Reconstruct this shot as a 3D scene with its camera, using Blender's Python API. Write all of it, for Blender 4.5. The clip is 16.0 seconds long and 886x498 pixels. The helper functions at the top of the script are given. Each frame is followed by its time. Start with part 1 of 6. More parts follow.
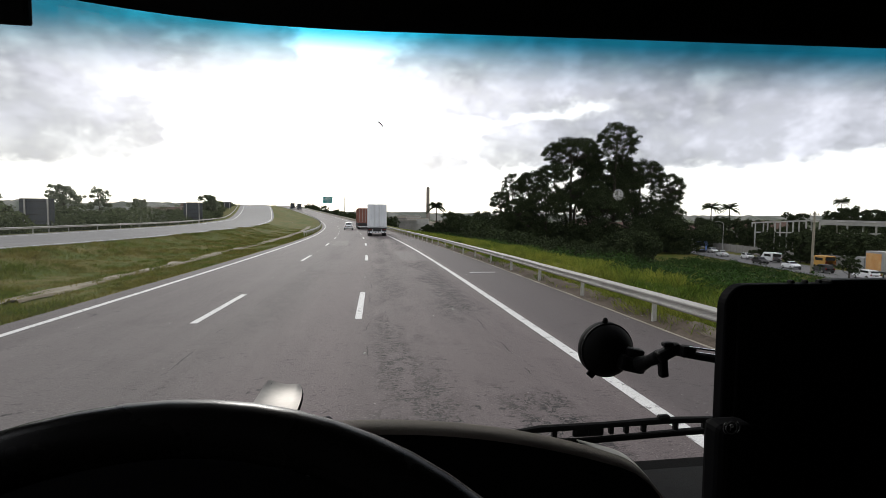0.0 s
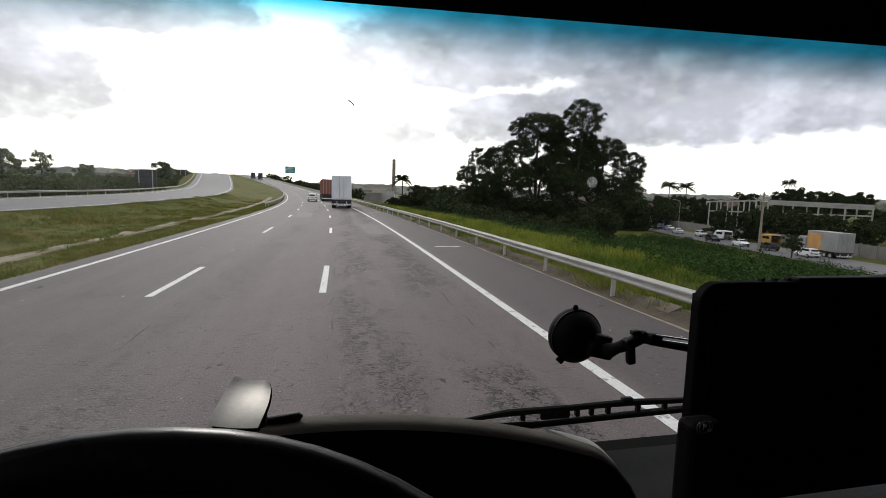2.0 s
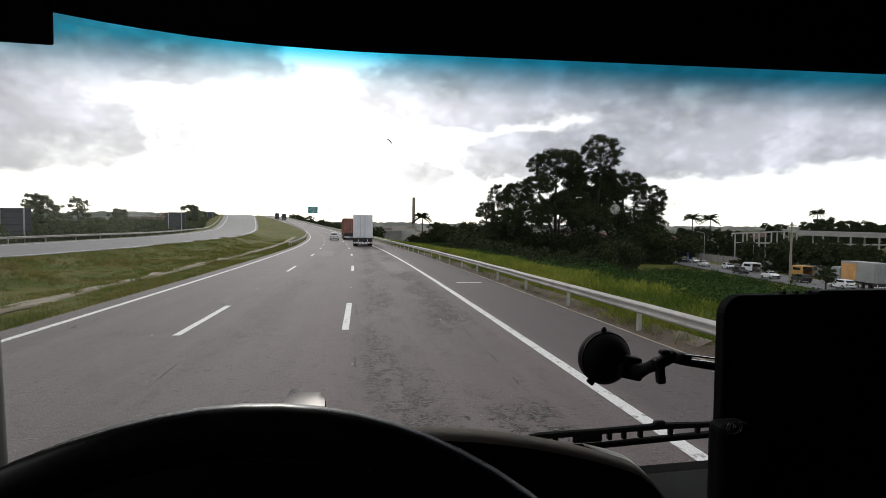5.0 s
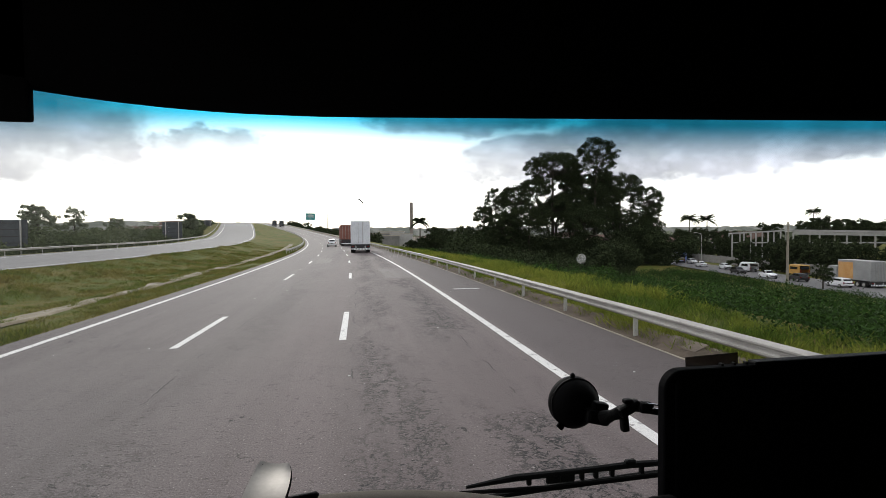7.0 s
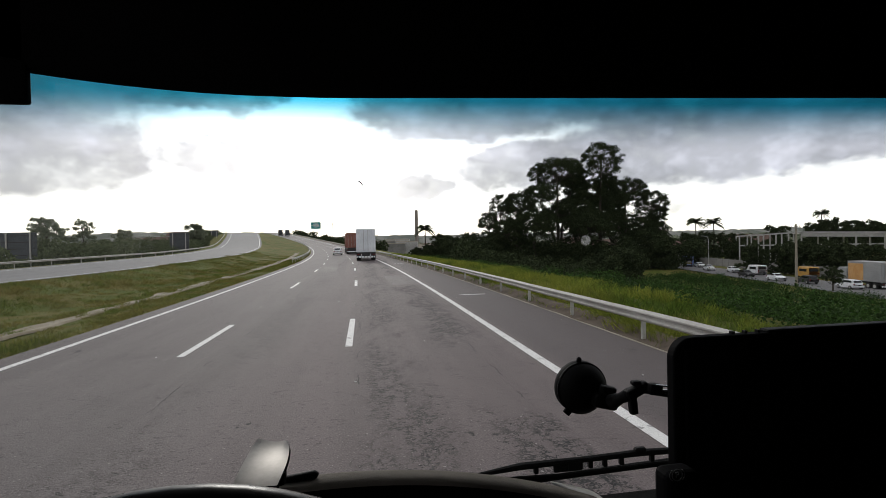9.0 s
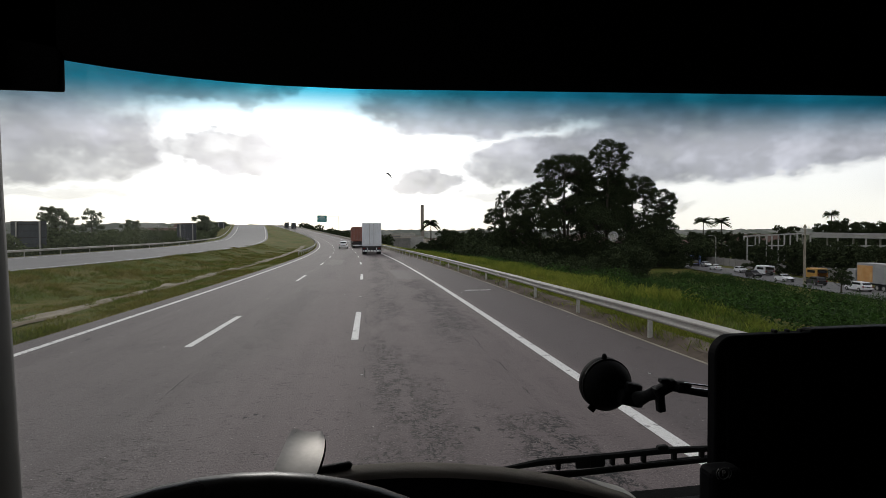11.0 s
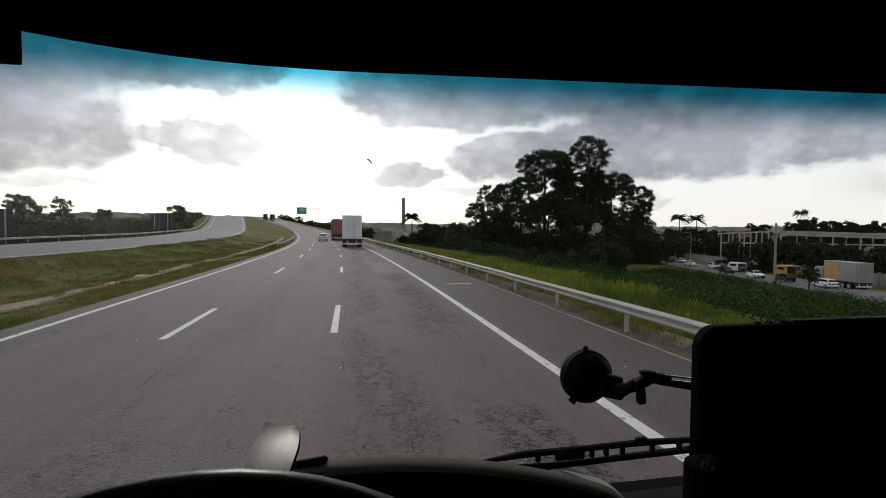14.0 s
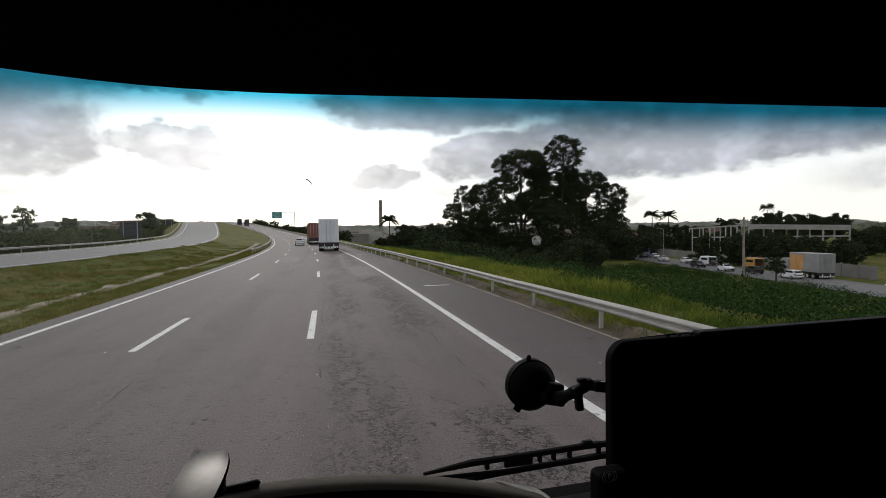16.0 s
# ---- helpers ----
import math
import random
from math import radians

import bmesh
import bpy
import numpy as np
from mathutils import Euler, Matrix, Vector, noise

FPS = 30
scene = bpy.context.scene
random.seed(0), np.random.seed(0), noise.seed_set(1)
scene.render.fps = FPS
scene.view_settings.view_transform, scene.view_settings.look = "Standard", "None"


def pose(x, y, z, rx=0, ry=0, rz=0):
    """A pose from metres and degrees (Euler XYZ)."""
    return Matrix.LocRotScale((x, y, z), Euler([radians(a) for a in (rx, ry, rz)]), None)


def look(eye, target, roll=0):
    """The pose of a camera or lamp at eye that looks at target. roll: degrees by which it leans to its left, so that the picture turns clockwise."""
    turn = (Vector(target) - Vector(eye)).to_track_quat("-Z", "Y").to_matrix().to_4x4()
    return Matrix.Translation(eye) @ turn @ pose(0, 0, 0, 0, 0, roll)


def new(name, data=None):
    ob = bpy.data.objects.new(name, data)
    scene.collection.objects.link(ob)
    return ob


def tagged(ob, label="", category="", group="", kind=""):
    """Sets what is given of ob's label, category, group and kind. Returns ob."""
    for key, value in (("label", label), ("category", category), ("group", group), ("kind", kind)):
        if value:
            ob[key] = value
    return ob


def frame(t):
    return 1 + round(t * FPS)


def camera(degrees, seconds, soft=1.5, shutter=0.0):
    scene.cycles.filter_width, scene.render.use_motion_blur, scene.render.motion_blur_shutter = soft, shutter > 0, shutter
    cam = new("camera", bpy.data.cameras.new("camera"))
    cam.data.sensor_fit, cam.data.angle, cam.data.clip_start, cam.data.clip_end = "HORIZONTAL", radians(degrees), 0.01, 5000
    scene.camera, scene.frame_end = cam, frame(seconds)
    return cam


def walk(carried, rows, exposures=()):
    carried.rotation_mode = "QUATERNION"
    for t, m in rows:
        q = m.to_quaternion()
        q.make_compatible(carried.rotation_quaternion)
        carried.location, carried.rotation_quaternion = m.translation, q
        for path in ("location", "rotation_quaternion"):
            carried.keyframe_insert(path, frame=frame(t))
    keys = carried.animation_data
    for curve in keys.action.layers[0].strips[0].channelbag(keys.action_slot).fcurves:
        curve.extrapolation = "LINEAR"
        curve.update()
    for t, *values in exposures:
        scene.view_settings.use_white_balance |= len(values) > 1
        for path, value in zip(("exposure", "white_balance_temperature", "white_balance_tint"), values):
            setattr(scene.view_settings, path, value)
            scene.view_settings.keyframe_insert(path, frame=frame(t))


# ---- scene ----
cam = camera(86.3, 16.0, 0.65)
walk(cam, [
    (0.0, pose(0.037, 0.031, 2.113, 86.60, -0.43, -8.11)),
    (0.5, pose(0.043, 0.076, 2.094, 84.70, 0.05, -11.07)),
    (1.0, pose(0.048, 0.054, 2.149, 84.41, -1.20, -11.72)),
    (1.5, pose(0.043, 0.064, 2.136, 83.95, -1.77, -12.11)),
    (2.0, pose(0.028, 0.052, 2.132, 83.47, -1.55, -12.21)),
    (2.5, pose(0.026, 0.018, 2.176, 84.76, -1.08, -10.99)),
    (3.0, pose(0.030, 0.006, 2.170, 86.38, -0.37, -10.62)),
    (3.5, pose(0.001, 0.001, 2.164, 87.17, -0.32, -10.90)),
    (4.0, pose(-0.002, -0.002, 2.145, 88.04, -0.35, -9.69)),
    (6.5, pose(0.009, 0.027, 2.110, 87.53, -0.59, -10.21)),
    (7.0, pose(0.041, -0.027, 2.205, 88.40, 0.42, -10.08)),
    (7.5, pose(0.034, -0.012, 2.170, 88.95, -0.01, -9.84)),
    (8.0, pose(0.024, -0.024, 2.165, 89.25, 0.55, -9.36)),
    (8.5, pose(0.045, -0.025, 2.167, 89.44, 1.03, -9.28)),
    (9.0, pose(0.049, -0.016, 2.161, 89.27, 1.21, -9.44)),
    (9.5, pose(0.048, -0.026, 2.163, 89.31, 1.66, -9.24)),
    (10.0, pose(-0.003, 0.006, 2.121, 89.17, 1.03, -7.82)),
    (10.2, pose(-0.000, -0.000, 2.150, 88.91, 0.78, -7.94)),
    (12.5, pose(0.017, -0.009, 2.162, 88.50, -0.23, -10.23)),
    (13.0, pose(0.009, 0.016, 2.143, 88.25, -0.99, -10.46)),
    (13.5, pose(0.032, 0.022, 2.137, 88.20, -0.70, -10.75)),
    (14.0, pose(0.014, 0.012, 2.151, 87.94, -0.41, -11.07)),
    (14.5, pose(0.049, -0.001, 2.146, 87.70, 0.88, -11.97)),
    (15.0, pose(0.063, 0.005, 2.149, 87.40, 0.69, -12.96)),
    (15.5, pose(0.057, -0.010, 2.170, 87.23, 0.77, -13.11)),
    (16.0, pose(0.072, -0.017, 2.177, 88.05, 0.93, -13.73)),
], [(0.0, 0.08), (2.0, 0.0), (3.0, -0.03), (3.5, -0.2), (4.0, 0.02), (6.5, -0.25), (7.0, 0.25), (7.5, -0.06), (8.5, -0.13), (9.5, -0.26), (10.0, -0.38), (12.5, -0.48), (14.5, -0.55), (16.0, -0.36)])

# ---------------------------------------------------------------- sky, sun, exposure
SUN_AZ, SUN_EL = -8.0, 24.0          # degrees right of straight ahead, degrees up


class Graph:
    """Short notation for node trees."""

    def __init__(self, tree):
        self.t = tree

    def node(self, kind, **props):
        n = self.t.nodes.new(kind)
        for k, v in props.items():
            if k == "operation":
                n.operation = v
            elif k == "data_type":
                n.data_type = v
            elif k == "feature":
                n.feature = v
            elif k == "blend_type":
                n.blend_type = v
            elif k == "interpolation_type":
                n.interpolation_type = v
        return n

    def put(self, socket, v):
        if isinstance(v, (int, float, tuple, list)):
            socket.default_value = v
        else:
            self.t.links.new(v, socket)

    def math(self, op, a, b=0.0, c=None):
        n = self.node("ShaderNodeMath", operation=op)
        self.put(n.inputs[0], a)
        self.put(n.inputs[1], b)
        if c is not None:
            self.put(n.inputs[2], c)
        return n.outputs[0]

    def smooth(self, v, lo, hi, a=0.0, b=1.0):
        n = self.node("ShaderNodeMapRange", interpolation_type="SMOOTHSTEP")
        self.put(n.inputs[0], v)
        for i, x in zip((1, 2, 3, 4), (lo, hi, a, b)):
            self.put(n.inputs[i], x)
        return n.outputs[0]

    def noise(self, vec, scale, detail=4.0, rough=0.55, distort=0.0):
        n = self.node("ShaderNodeTexNoise")
        self.put(n.inputs["Vector"], vec)
        n.inputs["Scale"].default_value = scale
        n.inputs["Detail"].default_value = detail
        n.inputs["Roughness"].default_value = rough
        n.inputs["Distortion"].default_value = distort
        return n.outputs

    def mix(self, f, a, b, blend="MIX"):
        n = self.node("ShaderNodeMix", data_type="RGBA", blend_type=blend)
        self.put(n.inputs[0], f)
        self.put(n.inputs[6], a)
        self.put(n.inputs[7], b)
        return n.outputs[2]

    def vmul(self, v, s):
        n = self.node("ShaderNodeVectorMath", operation="MULTIPLY")
        self.put(n.inputs[0], v)
        self.put(n.inputs[1], s)
        return n.outputs[0]

    def split(self, v):
        n = self.node("ShaderNodeSeparateXYZ")
        self.put(n.inputs[0], v)
        return n.outputs


world = bpy.data.worlds.new("sky")
scene.world = world
world.use_nodes = True
wt = world.node_tree
wt.nodes.clear()
g = Graph(wt)
d = g.node("ShaderNodeTexCoord").outputs["Generated"]
dx, dy, dz = g.split(d)
az = g.math("MULTIPLY", g.math("ARCTAN2", dx, dy), 57.2958)
el = g.math("MULTIPLY", g.math("ARCSINE", dz), 57.2958)
wr, wg, wb = g.split(g.noise(g.vmul(d, (1, 1, 2.0)), 6.0, 3.0, 0.5)["Color"])
fr, fg, fb = g.split(g.noise(g.vmul(d, (1, 1, 1.5)), 17.0, 6.0, 0.62)["Color"])


def shifted(v, coarse, big, small_n, small):
    v = g.math("ADD", v, g.math("MULTIPLY", g.math("SUBTRACT", coarse, 0.5), big))
    return g.math("ADD", v, g.math("MULTIPLY", g.math("SUBTRACT", small_n, 0.5), small))


azw = shifted(az, wr, 9.0, fr, 9.0)
elw = shifted(el, wg, 3.0, fg, 3.6)


def cloud(a, e, ra, up, down, dens):
    """A cloud round (a, e): reaches up softly, with a flatter and sharper underside."""
    p = g.math("DIVIDE", g.math("SUBTRACT", azw, a), ra)
    h = g.math("SUBTRACT", elw, e)
    q = g.math("MAXIMUM", g.math("DIVIDE", h, up), g.math("DIVIDE", h, -down))
    r = g.math("ADD", g.math("MULTIPLY", p, p), g.math("MULTIPLY", q, q))
    return g.math("MULTIPLY", g.smooth(r, 1.12, 0.56), dens)


masses = [cloud(-37, 8.8, 17.5, 6.5, 3.9, 0.92), cloud(-38, 17.0, 22, 7.0, 5.5, 0.85), cloud(-18, 17.2, 10.5, 6.0, 3.0, 0.85), cloud(-14.5, 9.4, 7.5, 2.3, 2.0, 0.80),
          cloud(12, 15.0, 15.0, 8.0, 3.6, 0.92), cloud(40, 17.5, 26, 8.0, 6.0, 1.0), cloud(41, 9.6, 23, 4.6, 4.2, 1.0), cloud(20, 8.6, 10.0, 3.2, 2.8, 0.85),
          cloud(6.5, 6.5, 5.0, 1.8, 1.4, 0.80), cloud(14, 5.2, 5.0, 0.6, 0.5, 0.35), cloud(33, 4.0, 5.0, 0.5, 0.4, 0.35), cloud(-32, 4.4, 7, 0.6, 0.5, 0.35)]
m = masses[0]
for x in masses[1:]:
    m = g.math("ADD", m, g.math("MULTIPLY", x, g.math("SUBTRACT", 1.0, m)))
fine = g.noise(g.vmul(d, (1, 1, 1.5)), 13.0, 6.0, 0.58)["Fac"]
wide = g.noise(g.vmul(d, (1, 1, 2.0)), 5.0, 4.0, 0.5)["Fac"]
away = g.math("MAXIMUM", g.smooth(g.math("ABSOLUTE", az), 48.0, 62.0), g.smooth(el, 19.0, 27.0))
m = g.math("MAXIMUM", m, g.math("MULTIPLY", g.smooth(wide, 0.38, 0.58), g.math("MULTIPLY", away, 0.95)))
torn = g.noise(g.vmul(d, (1, 1, 1.3)), 26.0, 6.0, 0.62)["Fac"]
m = g.math("MULTIPLY", m, g.math("MULTIPLY", g.smooth(fine, 0.2, 0.52, 0.70, 1.0), g.smooth(wide, 0.28, 0.46, 0.62, 1.0)))
m = g.math("MINIMUM", g.math("MAXIMUM", g.math("ADD", m, g.math("MULTIPLY", g.math("SUBTRACT", torn, 0.5), g.math("MULTIPLY", g.math("MULTIPLY", m, g.math("SUBTRACT", 1.05, m)), 3.2))), 0.0), 1.0)
sa, se = radians(SUN_AZ), radians(SUN_EL)
SUNDIR = (math.sin(sa) * math.cos(se), math.cos(sa) * math.cos(se), math.sin(se))
dot = g.node("ShaderNodeVectorMath", operation="DOT_PRODUCT")
g.put(dot.inputs[0], d)
dot.inputs[1].default_value = SUNDIR
near = dot.outputs["Value"]
glow = g.math("POWER", g.math("MAXIMUM", near, 0.0), 22.0)
open_sky = g.math("ADD", g.math("MULTIPLY", glow, 2.4), 1.35)
grey = g.math("MULTIPLY", g.math("MULTIPLY", g.math("ADD", g.math("MULTIPLY", glow, 0.36), 0.42), g.smooth(el, 24.0, 44.0, 1.0, 0.62)), g.math("MULTIPLY", g.smooth(fine, 0.32, 0.70, 0.80, 1.42), g.math("MULTIPLY", g.smooth(torn, 0.36, 0.66, 0.93, 1.09), g.smooth(wide, 0.36, 0.64, 0.70, 1.36))))
low = g.smooth(el, 9.0, 0.5)
warm = g.mix(low, (1.0, 1.0, 1.02, 1), (1.0, 0.972, 0.915, 1))
bright = g.mix(1.0, warm, (1, 1, 1, 1), "MULTIPLY")
n = g.node("ShaderNodeVectorMath", operation="SCALE")
g.put(n.inputs[0], bright)
g.put(n.inputs["Scale"], open_sky)
n2 = g.node("ShaderNodeVectorMath", operation="SCALE")
n2.inputs[0].default_value = (0.985, 0.975, 1.10)
g.put(n2.inputs["Scale"], grey)
clouds = g.mix(m, n.outputs[0], n2.outputs[0])
sky = wt.nodes.new("ShaderNodeTexSky")
sky.sky_type = "NISHITA"
sky.sun_disc = False
sky.sun_elevation = radians(SUN_EL)
sky.sun_rotation = radians(SUN_AZ)
total = g.mix(0.015, clouds, sky.outputs[0])
bg = g.node("ShaderNodeBackground")
g.put(bg.inputs[0], total)
bg.inputs[1].default_value = 1.0
wo = g.node("ShaderNodeOutputWorld")
wt.links.new(bg.outputs[0], wo.inputs[0])

sun = new("sun", bpy.data.lights.new("sun", "SUN"))
sun.data.energy = 1.0
sun.data.angle = radians(12)
sun.data.color = (1.0, 0.96, 0.9)
sun.matrix_world = look((0, 0, 50), (-SUNDIR[0], -SUNDIR[1], 50 - SUNDIR[2]))


# ---------------------------------------------------------------- materials
def material(name, c1, c2, scale=4.0, rough=0.7, bump=0.0, metal=0.0, fine=60.0, island=False, rnd=0.0, spec=0.5, coord="Object", sharp=(0.3, 0.7)):
    """Two tones mixed by coarse and fine noise, with fine relief."""
    m = bpy.data.materials.new(name)
    m.use_nodes = True
    t = m.node_tree
    q = Graph(t)
    bsdf = t.nodes["Principled BSDF"]
    v = q.node("ShaderNodeTexCoord").outputs[coord]
    a = q.noise(v, scale, 5.0, 0.6)["Fac"]
    b = q.noise(v, fine, 3.0, 0.6)["Fac"]
    f = q.math("ADD", q.math("MULTIPLY", q.smooth(a, *sharp), 0.7), q.math("MULTIPLY", q.smooth(b, 0.3, 0.7), 0.3))
    col = q.mix(f, (*c1, 1), (*c2, 1))
    if island or rnd:
        r = q.node("ShaderNodeNewGeometry").outputs["Random Per Island"] if island else q.node("ShaderNodeObjectInfo").outputs["Random"]
        hs = q.node("ShaderNodeHueSaturation")
        q.put(hs.inputs["Color"], col)
        q.put(hs.inputs["Value"], q.math("ADD", q.math("MULTIPLY", r, 2 * (rnd or 0.35)), 1 - (rnd or 0.35)))
        col = hs.outputs[0]
    q.put(bsdf.inputs["Base Color"], col)
    bsdf.inputs["Metallic"].default_value = metal
    bsdf.inputs["Specular IOR Level"].default_value = spec
    q.put(bsdf.inputs["Roughness"], q.math("ADD", q.math("MULTIPLY", a, 0.2), rough - 0.1))
    if bump:
        bn = q.node("ShaderNodeBump")
        bn.inputs["Strength"].default_value = bump
        bn.inputs["Distance"].default_value = 0.01
        q.put(bn.inputs["Height"], b)
        q.put(bsdf.inputs["Normal"], bn.outputs[0])
    return m


def let_through(m, share):
    """Thin blades pass some light on to their far side."""
    t = m.node_tree
    q = Graph(t)
    bsdf, out = t.nodes["Principled BSDF"], t.nodes["Material Output"]
    tl = q.node("ShaderNodeBsdfTranslucent")
    t.links.new(bsdf.inputs["Base Color"].links[0].from_socket, tl.inputs[0])
    mx = q.node("ShaderNodeMixShader")
    mx.inputs[0].default_value = share
    t.links.new(bsdf.outputs[0], mx.inputs[1])
    t.links.new(tl.outputs[0], mx.inputs[2])
    t.links.new(mx.outputs[0], out.inputs[0])


def asphalt(name, base, worn, cracks):
    """Old asphalt: aggregate grain, long stains along the lanes, wheel paths with alligator cracks, dark patches."""
    m = bpy.data.materials.new(name)
    m.use_nodes = True
    t = m.node_tree
    q = Graph(t)
    bsdf = t.nodes["Principled BSDF"]
    v = q.node("ShaderNodeTexCoord").outputs["Object"]
    x, y, z = q.split(v)
    grain = q.noise(v, 48.0, 2.0, 0.6)["Fac"]
    long = q.noise(q.vmul(v, (1.0, 0.06, 1)), 1.1, 5.0, 0.6)["Fac"]
    blot = q.noise(v, 0.35, 5.0, 0.6)["Fac"]
    col = q.mix(q.smooth(long, 0.3, 0.7), (*base, 1), (*worn, 1))
    col = q.mix(q.smooth(blot, 0.55, 0.75, 0, 0.45), col, (base[0] * 0.62, base[1] * 0.62, base[2] * 0.62, 1))
    col = q.mix(q.smooth(grain, 0.54, 0.68, 0, 0.5), col, (worn[0] * 1.6, worn[1] * 1.6, worn[2] * 1.6, 1))
    col = q.mix(q.smooth(grain, 0.46, 0.32, 0, 0.55), col, (base[0] * 0.45, base[1] * 0.45, base[2] * 0.45, 1))
    if cracks:
        # the tone turns a cooler grey across the lanes further left
        col = q.mix(q.smooth(x, -0.4, -3.2), col, q.mix(1.0, col, (0.955, 1.01, 1.0, 1), "MULTIPLY"))
        col = q.mix(q.smooth(x, 3.25, 3.6, 0.0, 0.85), col, (base[0] * 0.86, base[1] * 0.90, base[2] * 0.91, 1))
        wv = q.node("ShaderNodeVectorMath", operation="ADD")
        q.put(wv.inputs[0], q.vmul(v, (1.0, 1.15, 1.0)))
        q.put(wv.inputs[1], q.vmul(q.noise(v, 3.0, 4.0, 0.65)["Color"], (0.45, 0.45, 0.0)))
        line = 0.0
        for sc, wd in ((5.0, 0.075), (11.0, 0.10)):
            vo = q.node("ShaderNodeTexVoronoi", feature="DISTANCE_TO_EDGE")
            q.put(vo.inputs["Vector"], wv.outputs[0])
            vo.inputs["Scale"].default_value = sc
            line = q.math("MAXIMUM", q.smooth(vo.outputs["Distance"], wd, wd * 0.35), line)
        # two wheel paths of the lane that is used most, and one in the next
        path = 0.0
        for c, w, k in ((0.50, 0.50, 0.75), (2.05, 0.60, 1.0), (-2.4, 0.45, 0.35)):
            path = q.math("MAXIMUM", q.math("MULTIPLY", q.smooth(q.math("ABSOLUTE", q.math("SUBTRACT", x, c)), w + 0.25, w * 0.4), k), path)
        spots = q.smooth(q.noise(q.vmul(v, (1, 0.35, 1)), 0.55, 4.0, 0.65)["Fac"], 0.44, 0.55)
        torn = q.smooth(q.noise(q.vmul(v, (1, 0.7, 1)), 3.4, 5.0, 0.8)["Fac"], 0.46, 0.49)
        cr = q.math("MULTIPLY", q.math("MULTIPLY", line, path), q.math("MULTIPLY", spots, torn))
        wig = q.noise(q.vmul(v, (0.05, 1.0, 0.0)), 0.9, 5.0, 0.7)["Fac"]
        gap = q.smooth(q.noise(q.vmul(v, (0.1, 1.0, 0.0)), 0.5, 3.0)["Fac"], 0.5, 0.56)
        for c in (-0.55, 1.75, -3.3):
            dist = q.math("ABSOLUTE", q.math("SUBTRACT", x, q.math("ADD", q.math("MULTIPLY", wig, 0.4), c + 0.25)))
            cr = q.math("MAXIMUM", cr, q.math("MULTIPLY", q.math("MULTIPLY", q.smooth(dist, 0.016, 0.004), 0.7), gap))
        worn_path = q.math("MULTIPLY", q.math("MULTIPLY", path, spots), 0.20)
        col = q.mix(worn_path, col, (base[0] * 0.6, base[1] * 0.58, base[2] * 0.57, 1))
        col = q.mix(cr, col, (0.008, 0.008, 0.008, 1))
        rag = q.noise(v, 2.3, 5.0, 0.75)["Fac"]
        zone = q.math("ADD", q.math("MULTIPLY", q.math("MULTIPLY", path, spots), q.smooth(rag, 0.40, 0.55, 0.3, 1.0)), q.smooth(rag, 0.44, 0.62, 0.04, 0.55))
        pits = q.noise(q.vmul(v, (0.75, 1.35, 1)), 12.0, 4.0, 0.7)["Fac"]
        fleck = q.math("MULTIPLY", q.smooth(pits, 0.565, 0.595), q.math("MINIMUM", zone, 1.0))
        col = q.mix(q.math("MULTIPLY", fleck, 0.95), col, (0.010, 0.010, 0.010, 1))
        chips = q.smooth(q.noise(v, 24.0, 2.0, 0.6)["Fac"], 0.69, 0.72)
        col = q.mix(q.math("MULTIPLY", chips, 0.55), col, (0.38, 0.35, 0.33, 1))
        tear = q.math("MULTIPLY", q.smooth(q.noise(q.vmul(v, (1, 0.55, 1)), 1.1, 4.0, 0.7)["Fac"], 0.64, 0.68), q.smooth(q.noise(q.vmul(v, (1, 1.6, 1)), 8.0, 4.0, 0.7)["Fac"], 0.50, 0.54))
        col = q.mix(q.math("MULTIPLY", tear, 0.85), col, (0.012, 0.012, 0.012, 1))
        # paler colour round the pits imitates light catching their edges
        rim = q.math("MULTIPLY", q.smooth(pits, 0.50, 0.56, 0, 0.35), q.math("MULTIPLY", path, spots))
        col = q.mix(q.math("MULTIPLY", rim, q.math("SUBTRACT", 1.0, fleck)), col, (worn[0] * 1.5, worn[1] * 1.5, worn[2] * 1.5, 1))
        cr = q.math("MAXIMUM", cr, fleck)
        height = q.math("SUBTRACT", grain, q.math("MULTIPLY", cr, 2.0))
    else:
        height = grain
    q.put(bsdf.inputs["Base Color"], col)
    q.put(bsdf.inputs["Roughness"], q.math("ADD", q.math("MULTIPLY", long, 0.2), 0.68))
    bsdf.inputs["Specular IOR Level"].default_value = 0.3
    bn = q.node("ShaderNodeBump")
    bn.inputs["Strength"].default_value = 0.5
    bn.inputs["Distance"].default_value = 0.015
    q.put(bn.inputs["Height"], height)
    q.put(bsdf.inputs["Normal"], bn.outputs[0])
    return m


